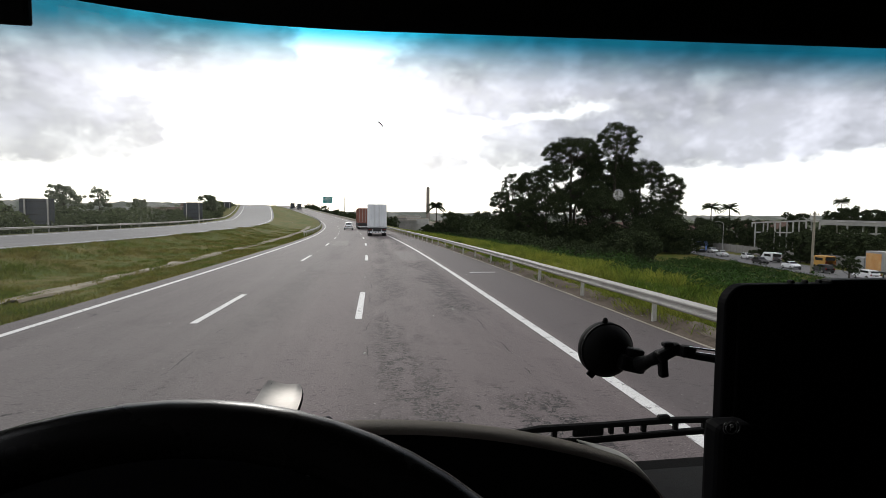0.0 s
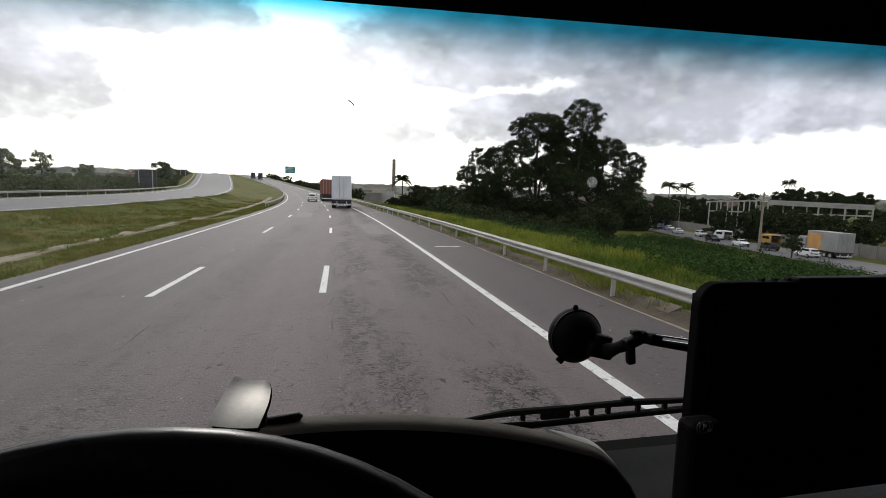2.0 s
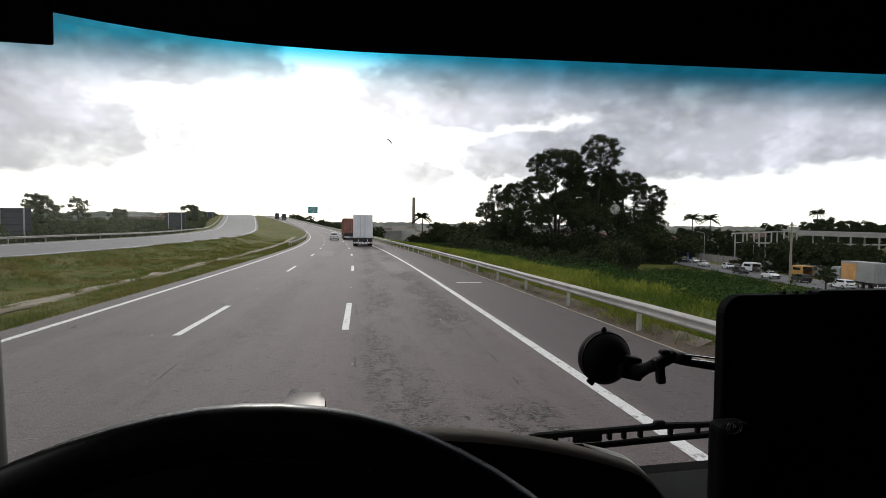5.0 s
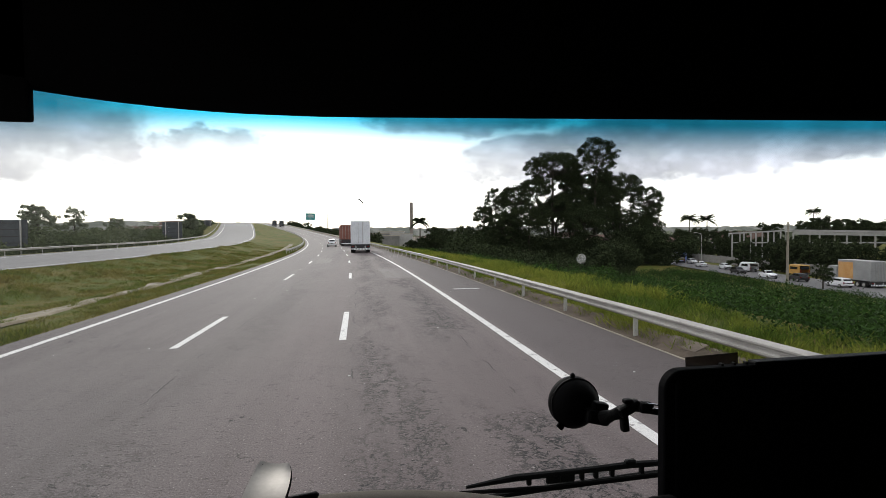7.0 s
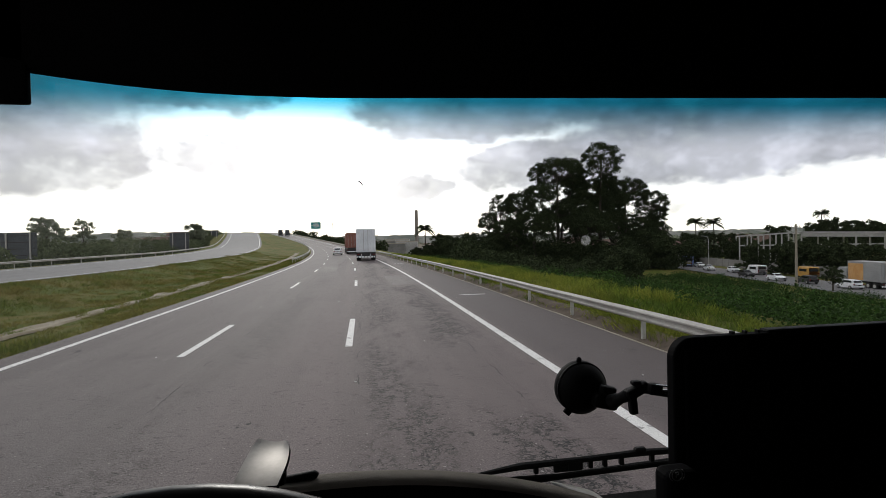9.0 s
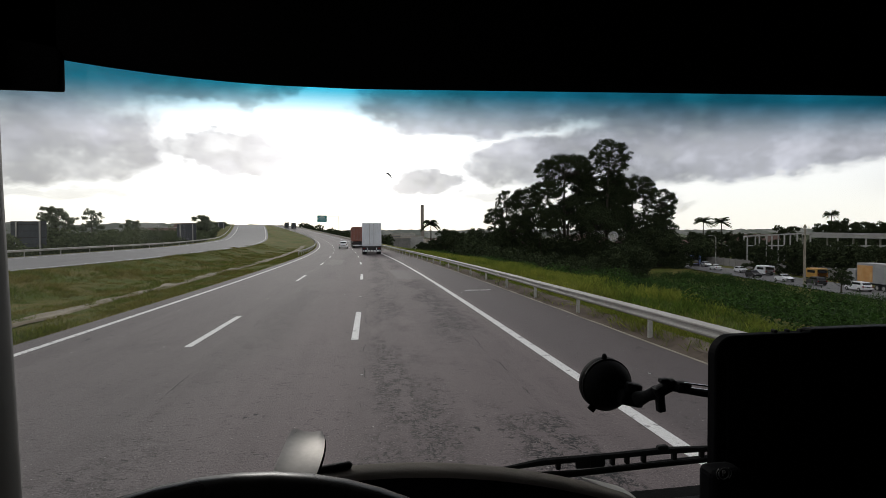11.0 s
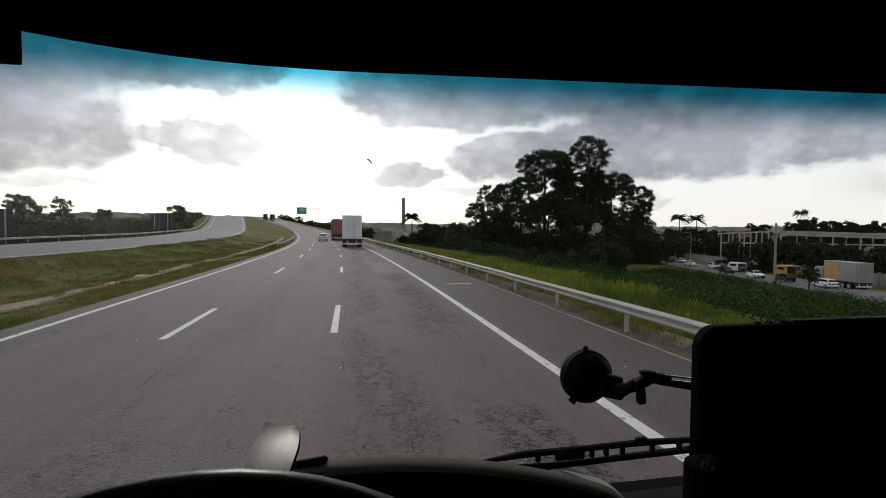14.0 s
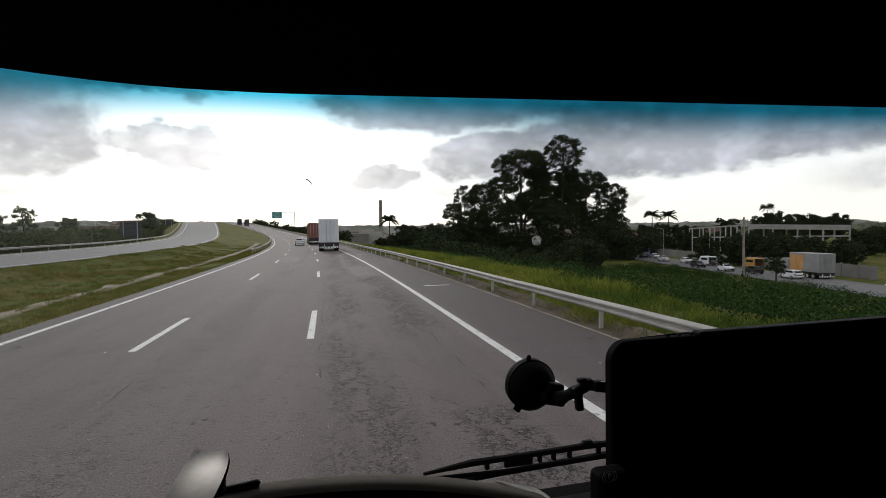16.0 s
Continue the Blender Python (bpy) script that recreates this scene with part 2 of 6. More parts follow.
def turf(name):
    """Grass ground: green to dry olive with bare earth."""
    m = bpy.data.materials.new(name)
    m.use_nodes = True
    t = m.node_tree
    q = Graph(t)
    bsdf = t.nodes["Principled BSDF"]
    v = q.node("ShaderNodeTexCoord").outputs["Object"]
    a = q.noise(v, 0.25, 6.0, 0.6)["Fac"]
    b = q.noise(v, 2.2, 5.0, 0.7)["Fac"]
    c = q.noise(v, 18.0, 4.0, 0.7)["Fac"]
    col = q.mix(q.smooth(a, 0.42, 0.58), (0.074, 0.098, 0.015, 1), (0.14, 0.115, 0.032, 1))
    col = q.mix(q.smooth(b, 0.45, 0.75, 0, 0.7), col, (0.066, 0.080, 0.015, 1))
    col = q.mix(q.smooth(b, 0.5, 0.25, 0, 0.5), col, (0.15, 0.11, 0.045, 1))
    col = q.mix(q.smooth(c, 0.5, 0.8, 0, 0.6), col, (0.02, 0.03, 0.006, 1))
    q.put(bsdf.inputs["Base Color"], col)
    bsdf.inputs["Roughness"].default_value = 0.95
    bsdf.inputs["Specular IOR Level"].default_value = 0.1
    bn = q.node("ShaderNodeBump")
    bn.inputs["Strength"].default_value = 0.8
    bn.inputs["Distance"].default_value = 0.08
    q.put(bn.inputs["Height"], q.math("ADD", b, c))
    q.put(bsdf.inputs["Normal"], bn.outputs[0])
    return m


def glass_pane(name, tint=None):
    """Windscreen glass with a thin dusty film that also imitates glare haze; tint: heights between which a teal sun
    band fades in.
    """
    m = bpy.data.materials.new(name)
    m.use_nodes = True
    t = m.node_tree
    t.nodes.clear()
    q = Graph(t)
    tr = q.node("ShaderNodeBsdfTransparent")
    gl = q.node("ShaderNodeBsdfGlossy")
    gl.inputs["Roughness"].default_value = 0.02
    mx = q.node("ShaderNodeMixShader")
    mx.inputs[0].default_value = 0.02
    if tint:
        v = q.node("ShaderNodeTexCoord").outputs["Object"]
        x, y, z = q.split(v)
        bow = q.math("SUBTRACT", z, q.math("MULTIPLY", q.math("MULTIPLY", x, x), 0.015))
        f = q.smooth(bow, tint[0], tint[1])
        # pale veil thickens towards the driver's side in place of glare haze
        film = q.smooth(x, 0.05, -0.52, 0.0, 0.020)
        blot = q.noise(q.vmul(v, (3.0, 1.0, 0.5)), 9.0, 5.0, 0.6)["Fac"]
        film = q.math("MULTIPLY", q.math("ADD", film, 0.0015), q.smooth(blot, 0.3, 0.7, 0.7, 1.3))
        dust_haze = q.node("ShaderNodeBsdfTranslucent")
        dust_haze.inputs[0].default_value = (0.62, 0.66, 0.60, 1)
        q.put(tr.inputs[0], q.mix(f, (0.97, 0.985, 0.975, 1), (0.010, 0.205, 0.290, 1)))
    else:
        tr.inputs[0].default_value = (0.6, 0.65, 0.65, 1)
        mx.inputs[0].default_value = 0.15
    t.links.new(tr.outputs[0], mx.inputs[1])
    t.links.new(gl.outputs[0], mx.inputs[2])
    out = q.node("ShaderNodeOutputMaterial")
    top = mx.outputs[0]
    if tint:
        hazed = q.node("ShaderNodeMixShader")
        q.put(hazed.inputs[0], film)
        t.links.new(top, hazed.inputs[1])
        t.links.new(dust_haze.outputs[0], hazed.inputs[2])
        top = hazed.outputs[0]
    t.links.new(top, out.inputs[0])
    return m


ASPHALT = asphalt("asphalt", (0.0905, 0.0715, 0.0700), (0.132, 0.1075, 0.1055), True)
ASPHALT_PLAIN = asphalt("asphalt_plain", (0.12, 0.118, 0.117), (0.165, 0.16, 0.158), False)
PAINT = material("road_paint", (0.70, 0.69, 0.67), (0.13, 0.125, 0.12), 7.0, 0.7, 0.4, fine=55, spec=0.2, sharp=(0.56, 0.68))
TURF = turf("turf")
GALV = material("galvanised_steel", (0.30, 0.285, 0.26), (0.42, 0.405, 0.375), 1.5, 0.7, 0.1, 0.1, 25, spec=0.3)
POST = material("weathered_post", (0.30, 0.29, 0.27), (0.45, 0.44, 0.40), 3.0, 0.65, 0.2, 0.2)
EARTH = material("bare_earth", (0.062, 0.048, 0.036), (0.135, 0.108, 0.085), 2.0, 0.95, 0.6, fine=20, spec=0.1)
STONE = material("kerb_slab_concrete", (0.050, 0.038, 0.028), (0.135, 0.108, 0.083), 2.5, 0.92, 0.6, fine=25, rnd=0.25, sharp=(0.38, 0.62))
CONCRETE = material("concrete", (0.20, 0.175, 0.13), (0.32, 0.285, 0.23), 1.2, 0.9, 0.4, fine=20)
LEAF = material("leaves", (0.022, 0.032, 0.014), (0.044, 0.056, 0.024), 0.5, 0.85, island=True, rnd=0.35, spec=0.05)
LEAF_LIGHT = material("hedge_leaves", (0.015, 0.038, 0.007), (0.038, 0.076, 0.014), 0.35, 0.75, island=True, rnd=0.5, spec=0.12)
BLADE = material("grass_blades", (0.040, 0.085, 0.010), (0.215, 0.225, 0.038), 0.3, 0.8, island=True, rnd=0.45, spec=0.1, sharp=(0.38, 0.60))
BLADE_DRY = material("dry_grass_blades", (0.075, 0.110, 0.014), (0.165, 0.135, 0.036), 0.35, 0.85, island=True, rnd=0.4, spec=0.1, sharp=(0.40, 0.60))
# Far leaves are paler: the haze of distance is mixed into their colour.
LEAF_FAR = material("haze_toned_leaves", (0.14, 0.16, 0.11), (0.23, 0.25, 0.18), 0.2, 0.85, island=True, rnd=0.4, spec=0.05)
# Scrub tone lies between near and far leaves, with some haze painted in.
LEAF_MID = material("haze_toned_scrub", (0.055, 0.070, 0.036), (0.105, 0.120, 0.066), 0.15, 0.85, island=True, rnd=0.4, spec=0.05)
GUTTER = material("worn_gutter_concrete", (0.15, 0.122, 0.075), (0.27, 0.23, 0.165), 0.8, 0.9, 0.5, fine=14, sharp=(0.40, 0.62))
# Lightened base colour imitates air haze over the ridge.
HILL = material("haze_toned_hill", (0.125, 0.135, 0.115), (0.25, 0.25, 0.225), 0.035, 0.95, fine=0.25, spec=0.0, sharp=(0.42, 0.58))
BARK = material("bark", (0.032, 0.027, 0.022), (0.085, 0.072, 0.056), 3.0, 0.9, 0.6, fine=20, spec=0.1)
BLACK_PLASTIC = material("black_plastic", (0.004, 0.004, 0.0042), (0.007, 0.007, 0.0072), 8.0, 0.55, 0.25, fine=500, spec=0.09)
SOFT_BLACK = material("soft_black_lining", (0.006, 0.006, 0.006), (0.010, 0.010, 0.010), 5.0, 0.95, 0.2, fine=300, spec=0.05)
DASH = material("grained_dashboard", (0.105, 0.092, 0.076), (0.15, 0.132, 0.11), 9.0, 0.8, 0.35, fine=700, spec=0.2)
PILLAR = material("grey_pillar_trim", (0.075, 0.073, 0.068), (0.10, 0.097, 0.090), 9.0, 0.68, 0.1, fine=600, spec=0.3)
RUBBER = material("rubber", (0.003, 0.003, 0.003), (0.005, 0.005, 0.005), 10.0, 0.65, 0.05, fine=200, spec=0.06)
SCREEN_BACK = material("black_screen", (0.004, 0.004, 0.0045), (0.006, 0.006, 0.0065), 6.0, 0.65, 0.0, spec=0.02)
SILVER = material("satin_silver", (0.20, 0.188, 0.172), (0.27, 0.255, 0.235), 20.0, 0.42, 0.0, 0.8, 200)
TRIM = material("pale_grey_trim", (0.34, 0.325, 0.29), (0.44, 0.42, 0.38), 20.0, 0.36, 0.0, 0.6, 200)
CHROME = material("chrome", (0.75, 0.75, 0.76), (0.85, 0.85, 0.86), 20.0, 0.15, 0.0, 1.0)
LEATHER = material("wheel_leather", (0.005, 0.0048, 0.0045), (0.009, 0.0085, 0.008), 10.0, 0.27, 0.012, fine=500, spec=0.13)
# Near black: the shade behind the steering wheel is put into the colour.
SHADE_BLACK = material("shade_black", (0.0015, 0.0015, 0.0015), (0.0025, 0.0025, 0.0025), 5.0, 0.95, spec=0.02)
PATCH = asphalt("patch_asphalt", (0.108, 0.092, 0.089), (0.150, 0.131, 0.127), False)
MARKGREY = material("symbol_grey", (0.028, 0.028, 0.028), (0.045, 0.045, 0.045), 20.0, 0.6)
WINDSCREEN = glass_pane("windscreen_glass", (0.166, 0.262))
CAR_GLASS = material("dark_car_glass", (0.012, 0.014, 0.016), (0.02, 0.022, 0.025), 2.0, 0.12)
WHITE_PAINT = material("white_paint", (0.72, 0.73, 0.74), (0.82, 0.82, 0.82), 0.8, 0.4, 0.05, fine=8)
BOX_WHITE = material("white_truck_box", (0.58, 0.60, 0.63), (0.74, 0.75, 0.77), 0.5, 0.5, 0.05, fine=5)
RED_PAINT = material("faded_red_paint", (0.15, 0.048, 0.032), (0.24, 0.085, 0.058), 0.7, 0.55, 0.1, fine=6)
DARK_METAL = material("dark_chassis", (0.015, 0.015, 0.016), (0.035, 0.033, 0.032), 3.0, 0.7, 0.1)
TYRE = material("tyre", (0.014, 0.014, 0.014), (0.03, 0.029, 0.028), 5.0, 0.85, 0.3)
LAMP_RED = material("red_lens", (0.16, 0.008, 0.008), (0.22, 0.012, 0.012), 9.0, 0.2)
SIGN_GREEN = material("sign_green", (0.02, 0.22, 0.23), (0.03, 0.27, 0.28), 0.6, 0.5)
SIGN_BACK = material("sign_back", (0.030, 0.034, 0.040), (0.055, 0.060, 0.068), 0.8, 0.6)
PLASTER = material("plaster", (0.32, 0.31, 0.30), (0.46, 0.45, 0.43), 0.3, 0.9, 0.1)
GREY_WALL = material("grey_render", (0.14, 0.135, 0.13), (0.24, 0.23, 0.22), 0.25, 0.9, 0.1)
ROOFTILE = material("clay_roof", (0.075, 0.048, 0.038), (0.14, 0.085, 0.065), 0.8, 0.9, 0.3, fine=6)
ROOFSHEET = material("cement_roof_sheet", (0.32, 0.28, 0.23), (0.46, 0.41, 0.34), 0.5, 0.85, 0.2)
# Chimney brick is lightened; distant haze is part of this tone.
BRICKSTACK = material("haze_toned_brick", (0.17, 0.14, 0.12), (0.27, 0.235, 0.21), 0.4, 0.9, 0.2)
BLUE_PAINT = material("blue_paint", (0.03, 0.09, 0.30), (0.05, 0.13, 0.40), 1.0, 0.4)
GREY_BOX = material("grey_truck_box", (0.22, 0.22, 0.22), (0.32, 0.32, 0.31), 0.5, 0.6, 0.05, fine=6)
SILVERY = material("silver_car_paint", (0.28, 0.28, 0.28), (0.36, 0.36, 0.36), 1.0, 0.35, metal=0.5)
SIGNAL_RED = material("red_lorry_paint", (0.30, 0.02, 0.018), (0.40, 0.035, 0.03), 0.8, 0.4)
ORANGE = material("faded_orange_print", (0.50, 0.22, 0.05), (0.62, 0.38, 0.16), 0.9, 0.55)
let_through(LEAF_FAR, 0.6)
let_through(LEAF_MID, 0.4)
let_through(BLADE, 0.5)
let_through(BLADE_DRY, 0.45)
let_through(LEAF_LIGHT, 0.3)
SMOKED = bpy.data.materials.new("smoked_film")
SMOKED.use_nodes = True
q = Graph(SMOKED.node_tree)
tp = q.node("ShaderNodeBsdfTransparent")
tp.inputs[0].default_value = (0.30, 0.28, 0.27, 1)
mx = q.node("ShaderNodeMixShader")
mx.inputs[0].default_value = 0.25
SMOKED.node_tree.links.new(tp.outputs[0], mx.inputs[1])
SMOKED.node_tree.links.new(SMOKED.node_tree.nodes["Principled BSDF"].outputs[0], mx.inputs[2])
SMOKED.node_tree.nodes["Principled BSDF"].inputs["Base Color"].default_value = (0.02, 0.018, 0.016, 1)
SMOKED.node_tree.links.new(mx.outputs[0], SMOKED.node_tree.nodes["Material Output"].inputs[0])
STICKER = bpy.data.materials.new("faded_sticker")
STICKER.use_nodes = True
q = Graph(STICKER.node_tree)
wk = q.noise(q.node("ShaderNodeTexCoord").outputs["Object"], 190.0, 4.0, 0.7)["Fac"]
tl = q.node("ShaderNodeBsdfTranslucent")
tl.inputs[0].default_value = (0.30, 0.31, 0.30, 1)
tp = q.node("ShaderNodeBsdfTransparent")
mx = q.node("ShaderNodeMixShader")
q.put(mx.inputs[0], q.smooth(wk, 0.40, 0.62, 0.12, 0.62))
STICKER.node_tree.links.new(tp.outputs[0], mx.inputs[1])
STICKER.node_tree.links.new(tl.outputs[0], mx.inputs[2])
STICKER.node_tree.links.new(mx.outputs[0], STICKER.node_tree.nodes["Material Output"].inputs[0])


# ---------------------------------------------------------------- mesh helpers
def part(name, bm, mat, parent=None, label="", smooth=False):
    me = bpy.data.meshes.new(name)
    if smooth:
        for f in bm.faces:
            f.smooth = True
    bm.to_mesh(me)
    bm.free()
    me.materials.append(mat)
    ob = new(name, me)
    if parent is not None:
        ob.parent = parent
    if label:
        ob["label"] = label
    return ob


def empty(name, loc, label, category, group="", kind="", rz=0.0):
    ob = new(name)
    ob.matrix_world = pose(*loc, 0, 0, rz)
    return tagged(ob, label, category, group, kind)


def box(bm, c, s, bevel=0.0, seg=2, m=None):
    vs = bmesh.ops.create_cube(bm, size=1.0)["verts"]
    for v in vs:
        v.co = Vector((v.co.x * s[0], v.co.y * s[1], v.co.z * s[2]))
    if bevel:
        es = list({e for v in vs for e in v.link_edges})
        r = bmesh.ops.bevel(bm, geom=es, offset=bevel, segments=seg, profile=0.5, affect="EDGES")
        vs = list({v for f in r["faces"] for v in f.verts} | {v for v in vs if v.is_valid})
    mm = Matrix.Translation(c) @ (m or Matrix())
    bmesh.ops.transform(bm, matrix=mm, verts=vs)
    return bm


def boxes(*items):
    bm = bmesh.new()
    for it in items:
        box(bm, *it)
    return bm


def tube(bm, pts, radii, seg=10, flat=1.0, closed=False):
    """A tube through pts; flat squeezes its second cross axis."""
    pts = [Vector(p) for p in pts]
    if isinstance(radii, (int, float)):
        radii = [radii] * len(pts)
    rings, up = [], Vector((0, 0, 1))
    n = len(pts)
    for i, p in enumerate(pts):
        a = pts[(i - 1) % n] if closed or i else pts[0]
        b = pts[(i + 1) % n] if closed or i < n - 1 else pts[-1]
        t = (b - a).normalized()
        ref = up if abs(t.dot(up)) < 0.95 else Vector((1, 0, 0))
        u = t.cross(ref).normalized()
        w = u.cross(t).normalized()
        rings.append([bm.verts.new(p + (u * math.cos(k) + w * math.sin(k) * flat) * radii[i]) for k in (2 * math.pi * j / seg for j in range(seg))])
    for i in range(n if closed else n - 1):
        A, C = rings[i], rings[(i + 1) % n]
        for j in range(seg):
            bm.faces.new((A[j], A[(j + 1) % seg], C[(j + 1) % seg], C[j]))
    if not closed:
        bm.faces.new(rings[0])
        bm.faces.new(rings[-1][::-1])
    bmesh.ops.recalc_face_normals(bm, faces=bm.faces)
    return bm


def cyl(bm, a, b, r, seg=20, r2=None):
    return tube(bm, [a, b], [r, r if r2 is None else r2], seg)


def loft(bm, rows):
    """A sheet through rows of points."""
    vr = [[bm.verts.new(p) for p in row] for row in rows]
    for A, C in zip(vr, vr[1:]):
        for i in range(len(A) - 1):
            bm.faces.new((A[i], A[i + 1], C[i + 1], C[i]))
    return bm


def quads(name, cen, half_u, half_v, mat, parent=None):
    """Many separate quads in one mesh: centres and two half axes, as arrays."""
    n = len(cen)
    co = np.stack([cen - half_u - half_v, cen + half_u - half_v, cen + half_u + half_v, cen - half_u + half_v], 1).reshape(-1, 3)
    me = bpy.data.meshes.new(name)
    me.vertices.add(4 * n)
    me.loops.add(4 * n)
    me.polygons.add(n)
    me.vertices.foreach_set("co", co.astype(np.float32).ravel())
    me.loops.foreach_set("vertex_index", np.arange(4 * n, dtype=np.int32))
    me.polygons.foreach_set("loop_start", np.arange(0, 4 * n, 4, dtype=np.int32))
    me.update(calc_edges=True)
    me.materials.append(mat)
    ob = new(name, me)
    if parent is not None:
        ob.parent = parent
    return ob


# ---------------------------------------------------------------- lie of the land
def bend(y):
    """How far the motorway has swung to the side at y."""
    return -4.7e-4 * max(0.0, y - 10.0) ** 2


def rise(y):
    """Height of the carriageway at y: level, then uphill to a crest."""
    if y < 50:
        return 0.0
    if y < 360:
        return 1.1e-4 * (y - 50) ** 2
    u = y - 360
    return 10.57 + 0.0682 * u - 2.2e-4 * u * u if u < 270 else 12.95 - 0.0506 * (u - 270)


def far_edge(y):
    """Offset of the opposite carriageway's near edge: it swings less and comes closer uphill."""
    own = -19.6 - 0.092 * min(max(y - 90.0, 0.0), 170.0) - 3.7e-4 * max(0.0, y - 25.0) ** 2
    return min(own - bend(y), -13.0)


def opp_rise(y):
    """Height of the opposite carriageway, which climbs to a crest of its own."""
    t = min(max((y - 150.0) / 110.0, 0.0), 1.0)
    up = 0.45 + 0.011 * min(max(0.0, y - 45.0), 205.0) + 4.5 * t * t * (3 - 2 * t) + 7.7e-5 * min(max(0.0, y - 80.0), 250.0) ** 2
    return max(up - 1.4e-3 * max(0.0, y - 250.0) ** 2, rise(y) + 0.3) if y > 250 else up


def hump(y):
    """How much higher the opposite carriageway lies."""
    return opp_rise(y) - rise(y)


OPP_W = 14.0
EDGE_L, EDGE_R = -7.25, 5.65


def verge(u, y):
    """Height of the ground at an offset from the carriageway's axis."""
    base = rise(min(max(y, -400), 700))
    keep = 1.0
    if u > EDGE_R:
        steps = ((EDGE_R, -0.02), (6.6, 0.05), (9, 0.10), (12, -0.28), (17, -1.55), (24, -3.2), (36, -5.4), (60, -6.5), (140, -6.6), (400, -4.0), (2000, 10.0))
        keep = max(0.0, 1 - (u - 6) / 60.0)
    elif u < EDGE_L:
        o = far_edge(y)
        w = o + (-EDGE_L)
        if u > o:
            f = (u - o) / (EDGE_L - o)
            return base - 0.03 - 0.55 * math.sin(math.pi * f) ** 1.5 + hump(y) * (1 - f) ** 1.4
        if u > o - OPP_W - 1.5:
            return base + hump(y) - 0.05
        base += hump(y) * max(0.0, 1 - (o - OPP_W - 1.5 - u) / 70.0)
        k = o - OPP_W - 1.5 - u
        steps = ((0, -0.05), (6, -1.0), (20, -2.5), (80, -4.0), (300, -3.0), (2000, 8.0))
        keep = max(0.0, 1 - k / 150.0)
        u = k
    else:
        return base - 0.05
    for (a, za), (b, zb) in zip(steps, steps[1:]):
        if a <= u <= b:
            f = (u - a) / (b - a)
            return za + (zb - za) * f + base * keep
    return steps[-1][1] + base * keep


def grid_ground():
    ys = [-400, -200, -100, -60, -30] + [-20 + 4 * i for i in range(31)] + [110 + 10 * i for i in range(60)] + [720, 760, 820, 900, 1050, 1300, 1700, 2300, 3200, 4500]
    us_r = [5.65, 6.0, 6.6, 7.5, 9, 10.5, 12, 14, 17, 20, 24, 30, 36, 48, 60, 80, 100, 140, 200, 300, 400, 700, 1200, 2000, 4000]
    rows = []
    for y in ys:
        o = far_edge(y)
        left = [o - OPP_W - 1.5 + k for k in (-3800, -1900, -1000, -500, -300, -180, -120, -80, -50, -32, -20, -12, -6, -3)] + [o - OPP_W - 1.5, o - OPP_W, o]
        med = [o + (EDGE_L - o) * f / 10 for f in range(1, 11)]
        row = []
        for u in left + med + us_r:
            x = u + bend(min(y, 700))
            amp = 0.0 if -7.3 <= u <= 6.3 or o - OPP_W - 1.5 <= u <= o else min(0.12 + 0.004 * abs(u), 1.2)
            row.append((x, y, verge(u, y) + amp * (noise.noise(Vector((x * 0.15, y * 0.15, 0))) * 0.6)))
        rows.append(row)
    bm = loft(bmesh.new(), rows)
    ob = part("ground", bm, TURF, smooth=True)
    tagged(ob, "green and olive roadside grassland rolling to the horizon", "ground", kind="structure")
    return ob


Y_ROAD = [-420 + 20 * i for i in range(10)] + [-220 + 4 * i for i in range(85)] + [120 + 8 * i for i in range(73)]


def strip(bm, u0, u1, y0, y1, dz, off=None):
    """A flat band along the carriageway between two offsets."""
    ys = sorted({y0, y1, *[y for y in Y_ROAD if y0 < y < y1]})
    rows = []
    for y in ys:
        o = off(y) if off else 0.0
        z = (opp_rise(y) if off else rise(y)) + dz
        rows.append([(bend(y) + o + u0, y, z), (bend(y) + o + u1, y, z)])
    return loft(bm, rows)


grid_ground()
road = part("road", strip(bmesh.new(), EDGE_L, EDGE_R, -400, 690, 0.0), ASPHALT)
tagged(road, "three-lane grey asphalt motorway, cracked and patched", "road", kind="structure")
opp = part("opposite_road", strip(bmesh.new(), -OPP_W, 0.0, -400, 690, 0.0, far_edge), ASPHALT_PLAIN)
tagged(opp, "pale grey opposite carriageway beyond a grass median", "road", kind="structure")

# edge lines and lane dashes: 3.8 m long, one every 15 m
DZ = 0.006
LANE = (-6.6, -3.62, -0.33, 3.17)
part("edge_line", strip(bmesh.new(), LANE[3] - 0.09, LANE[3] + 0.09, -400, 600, DZ), PAINT, road)
part("edge_line", strip(bmesh.new(), LANE[0] - 0.08, LANE[0] + 0.08, -400, 600, DZ), PAINT, road)
part("edge_line", strip(bmesh.new(), -0.75, -0.6, -400, 600, DZ, far_edge), PAINT, opp)
part("edge_line", strip(bmesh.new(), -12.2, -12.05, -400, 600, DZ, far_edge), PAINT, opp)
for k in range(30):
    for u, ph in ((LANE[2], 10.2), (LANE[1], 10.1)):
        y = ph - 30 + 15 * k
        part("lane_dash", strip(bmesh.new(), u - 0.075, u + 0.075, y, y + 3.8, DZ if y < 110 else 0.03), PAINT, road)


for k in range(12):
    for u in (LANE[1], LANE[2]):
        y = -12.3 + 15 * k
        part("road_stud", box(bmesh.new(), (bend(y) + u, y, rise(y) + 0.012), (0.075, 0.05, 0.016), 0.005, 1), GALV, road)

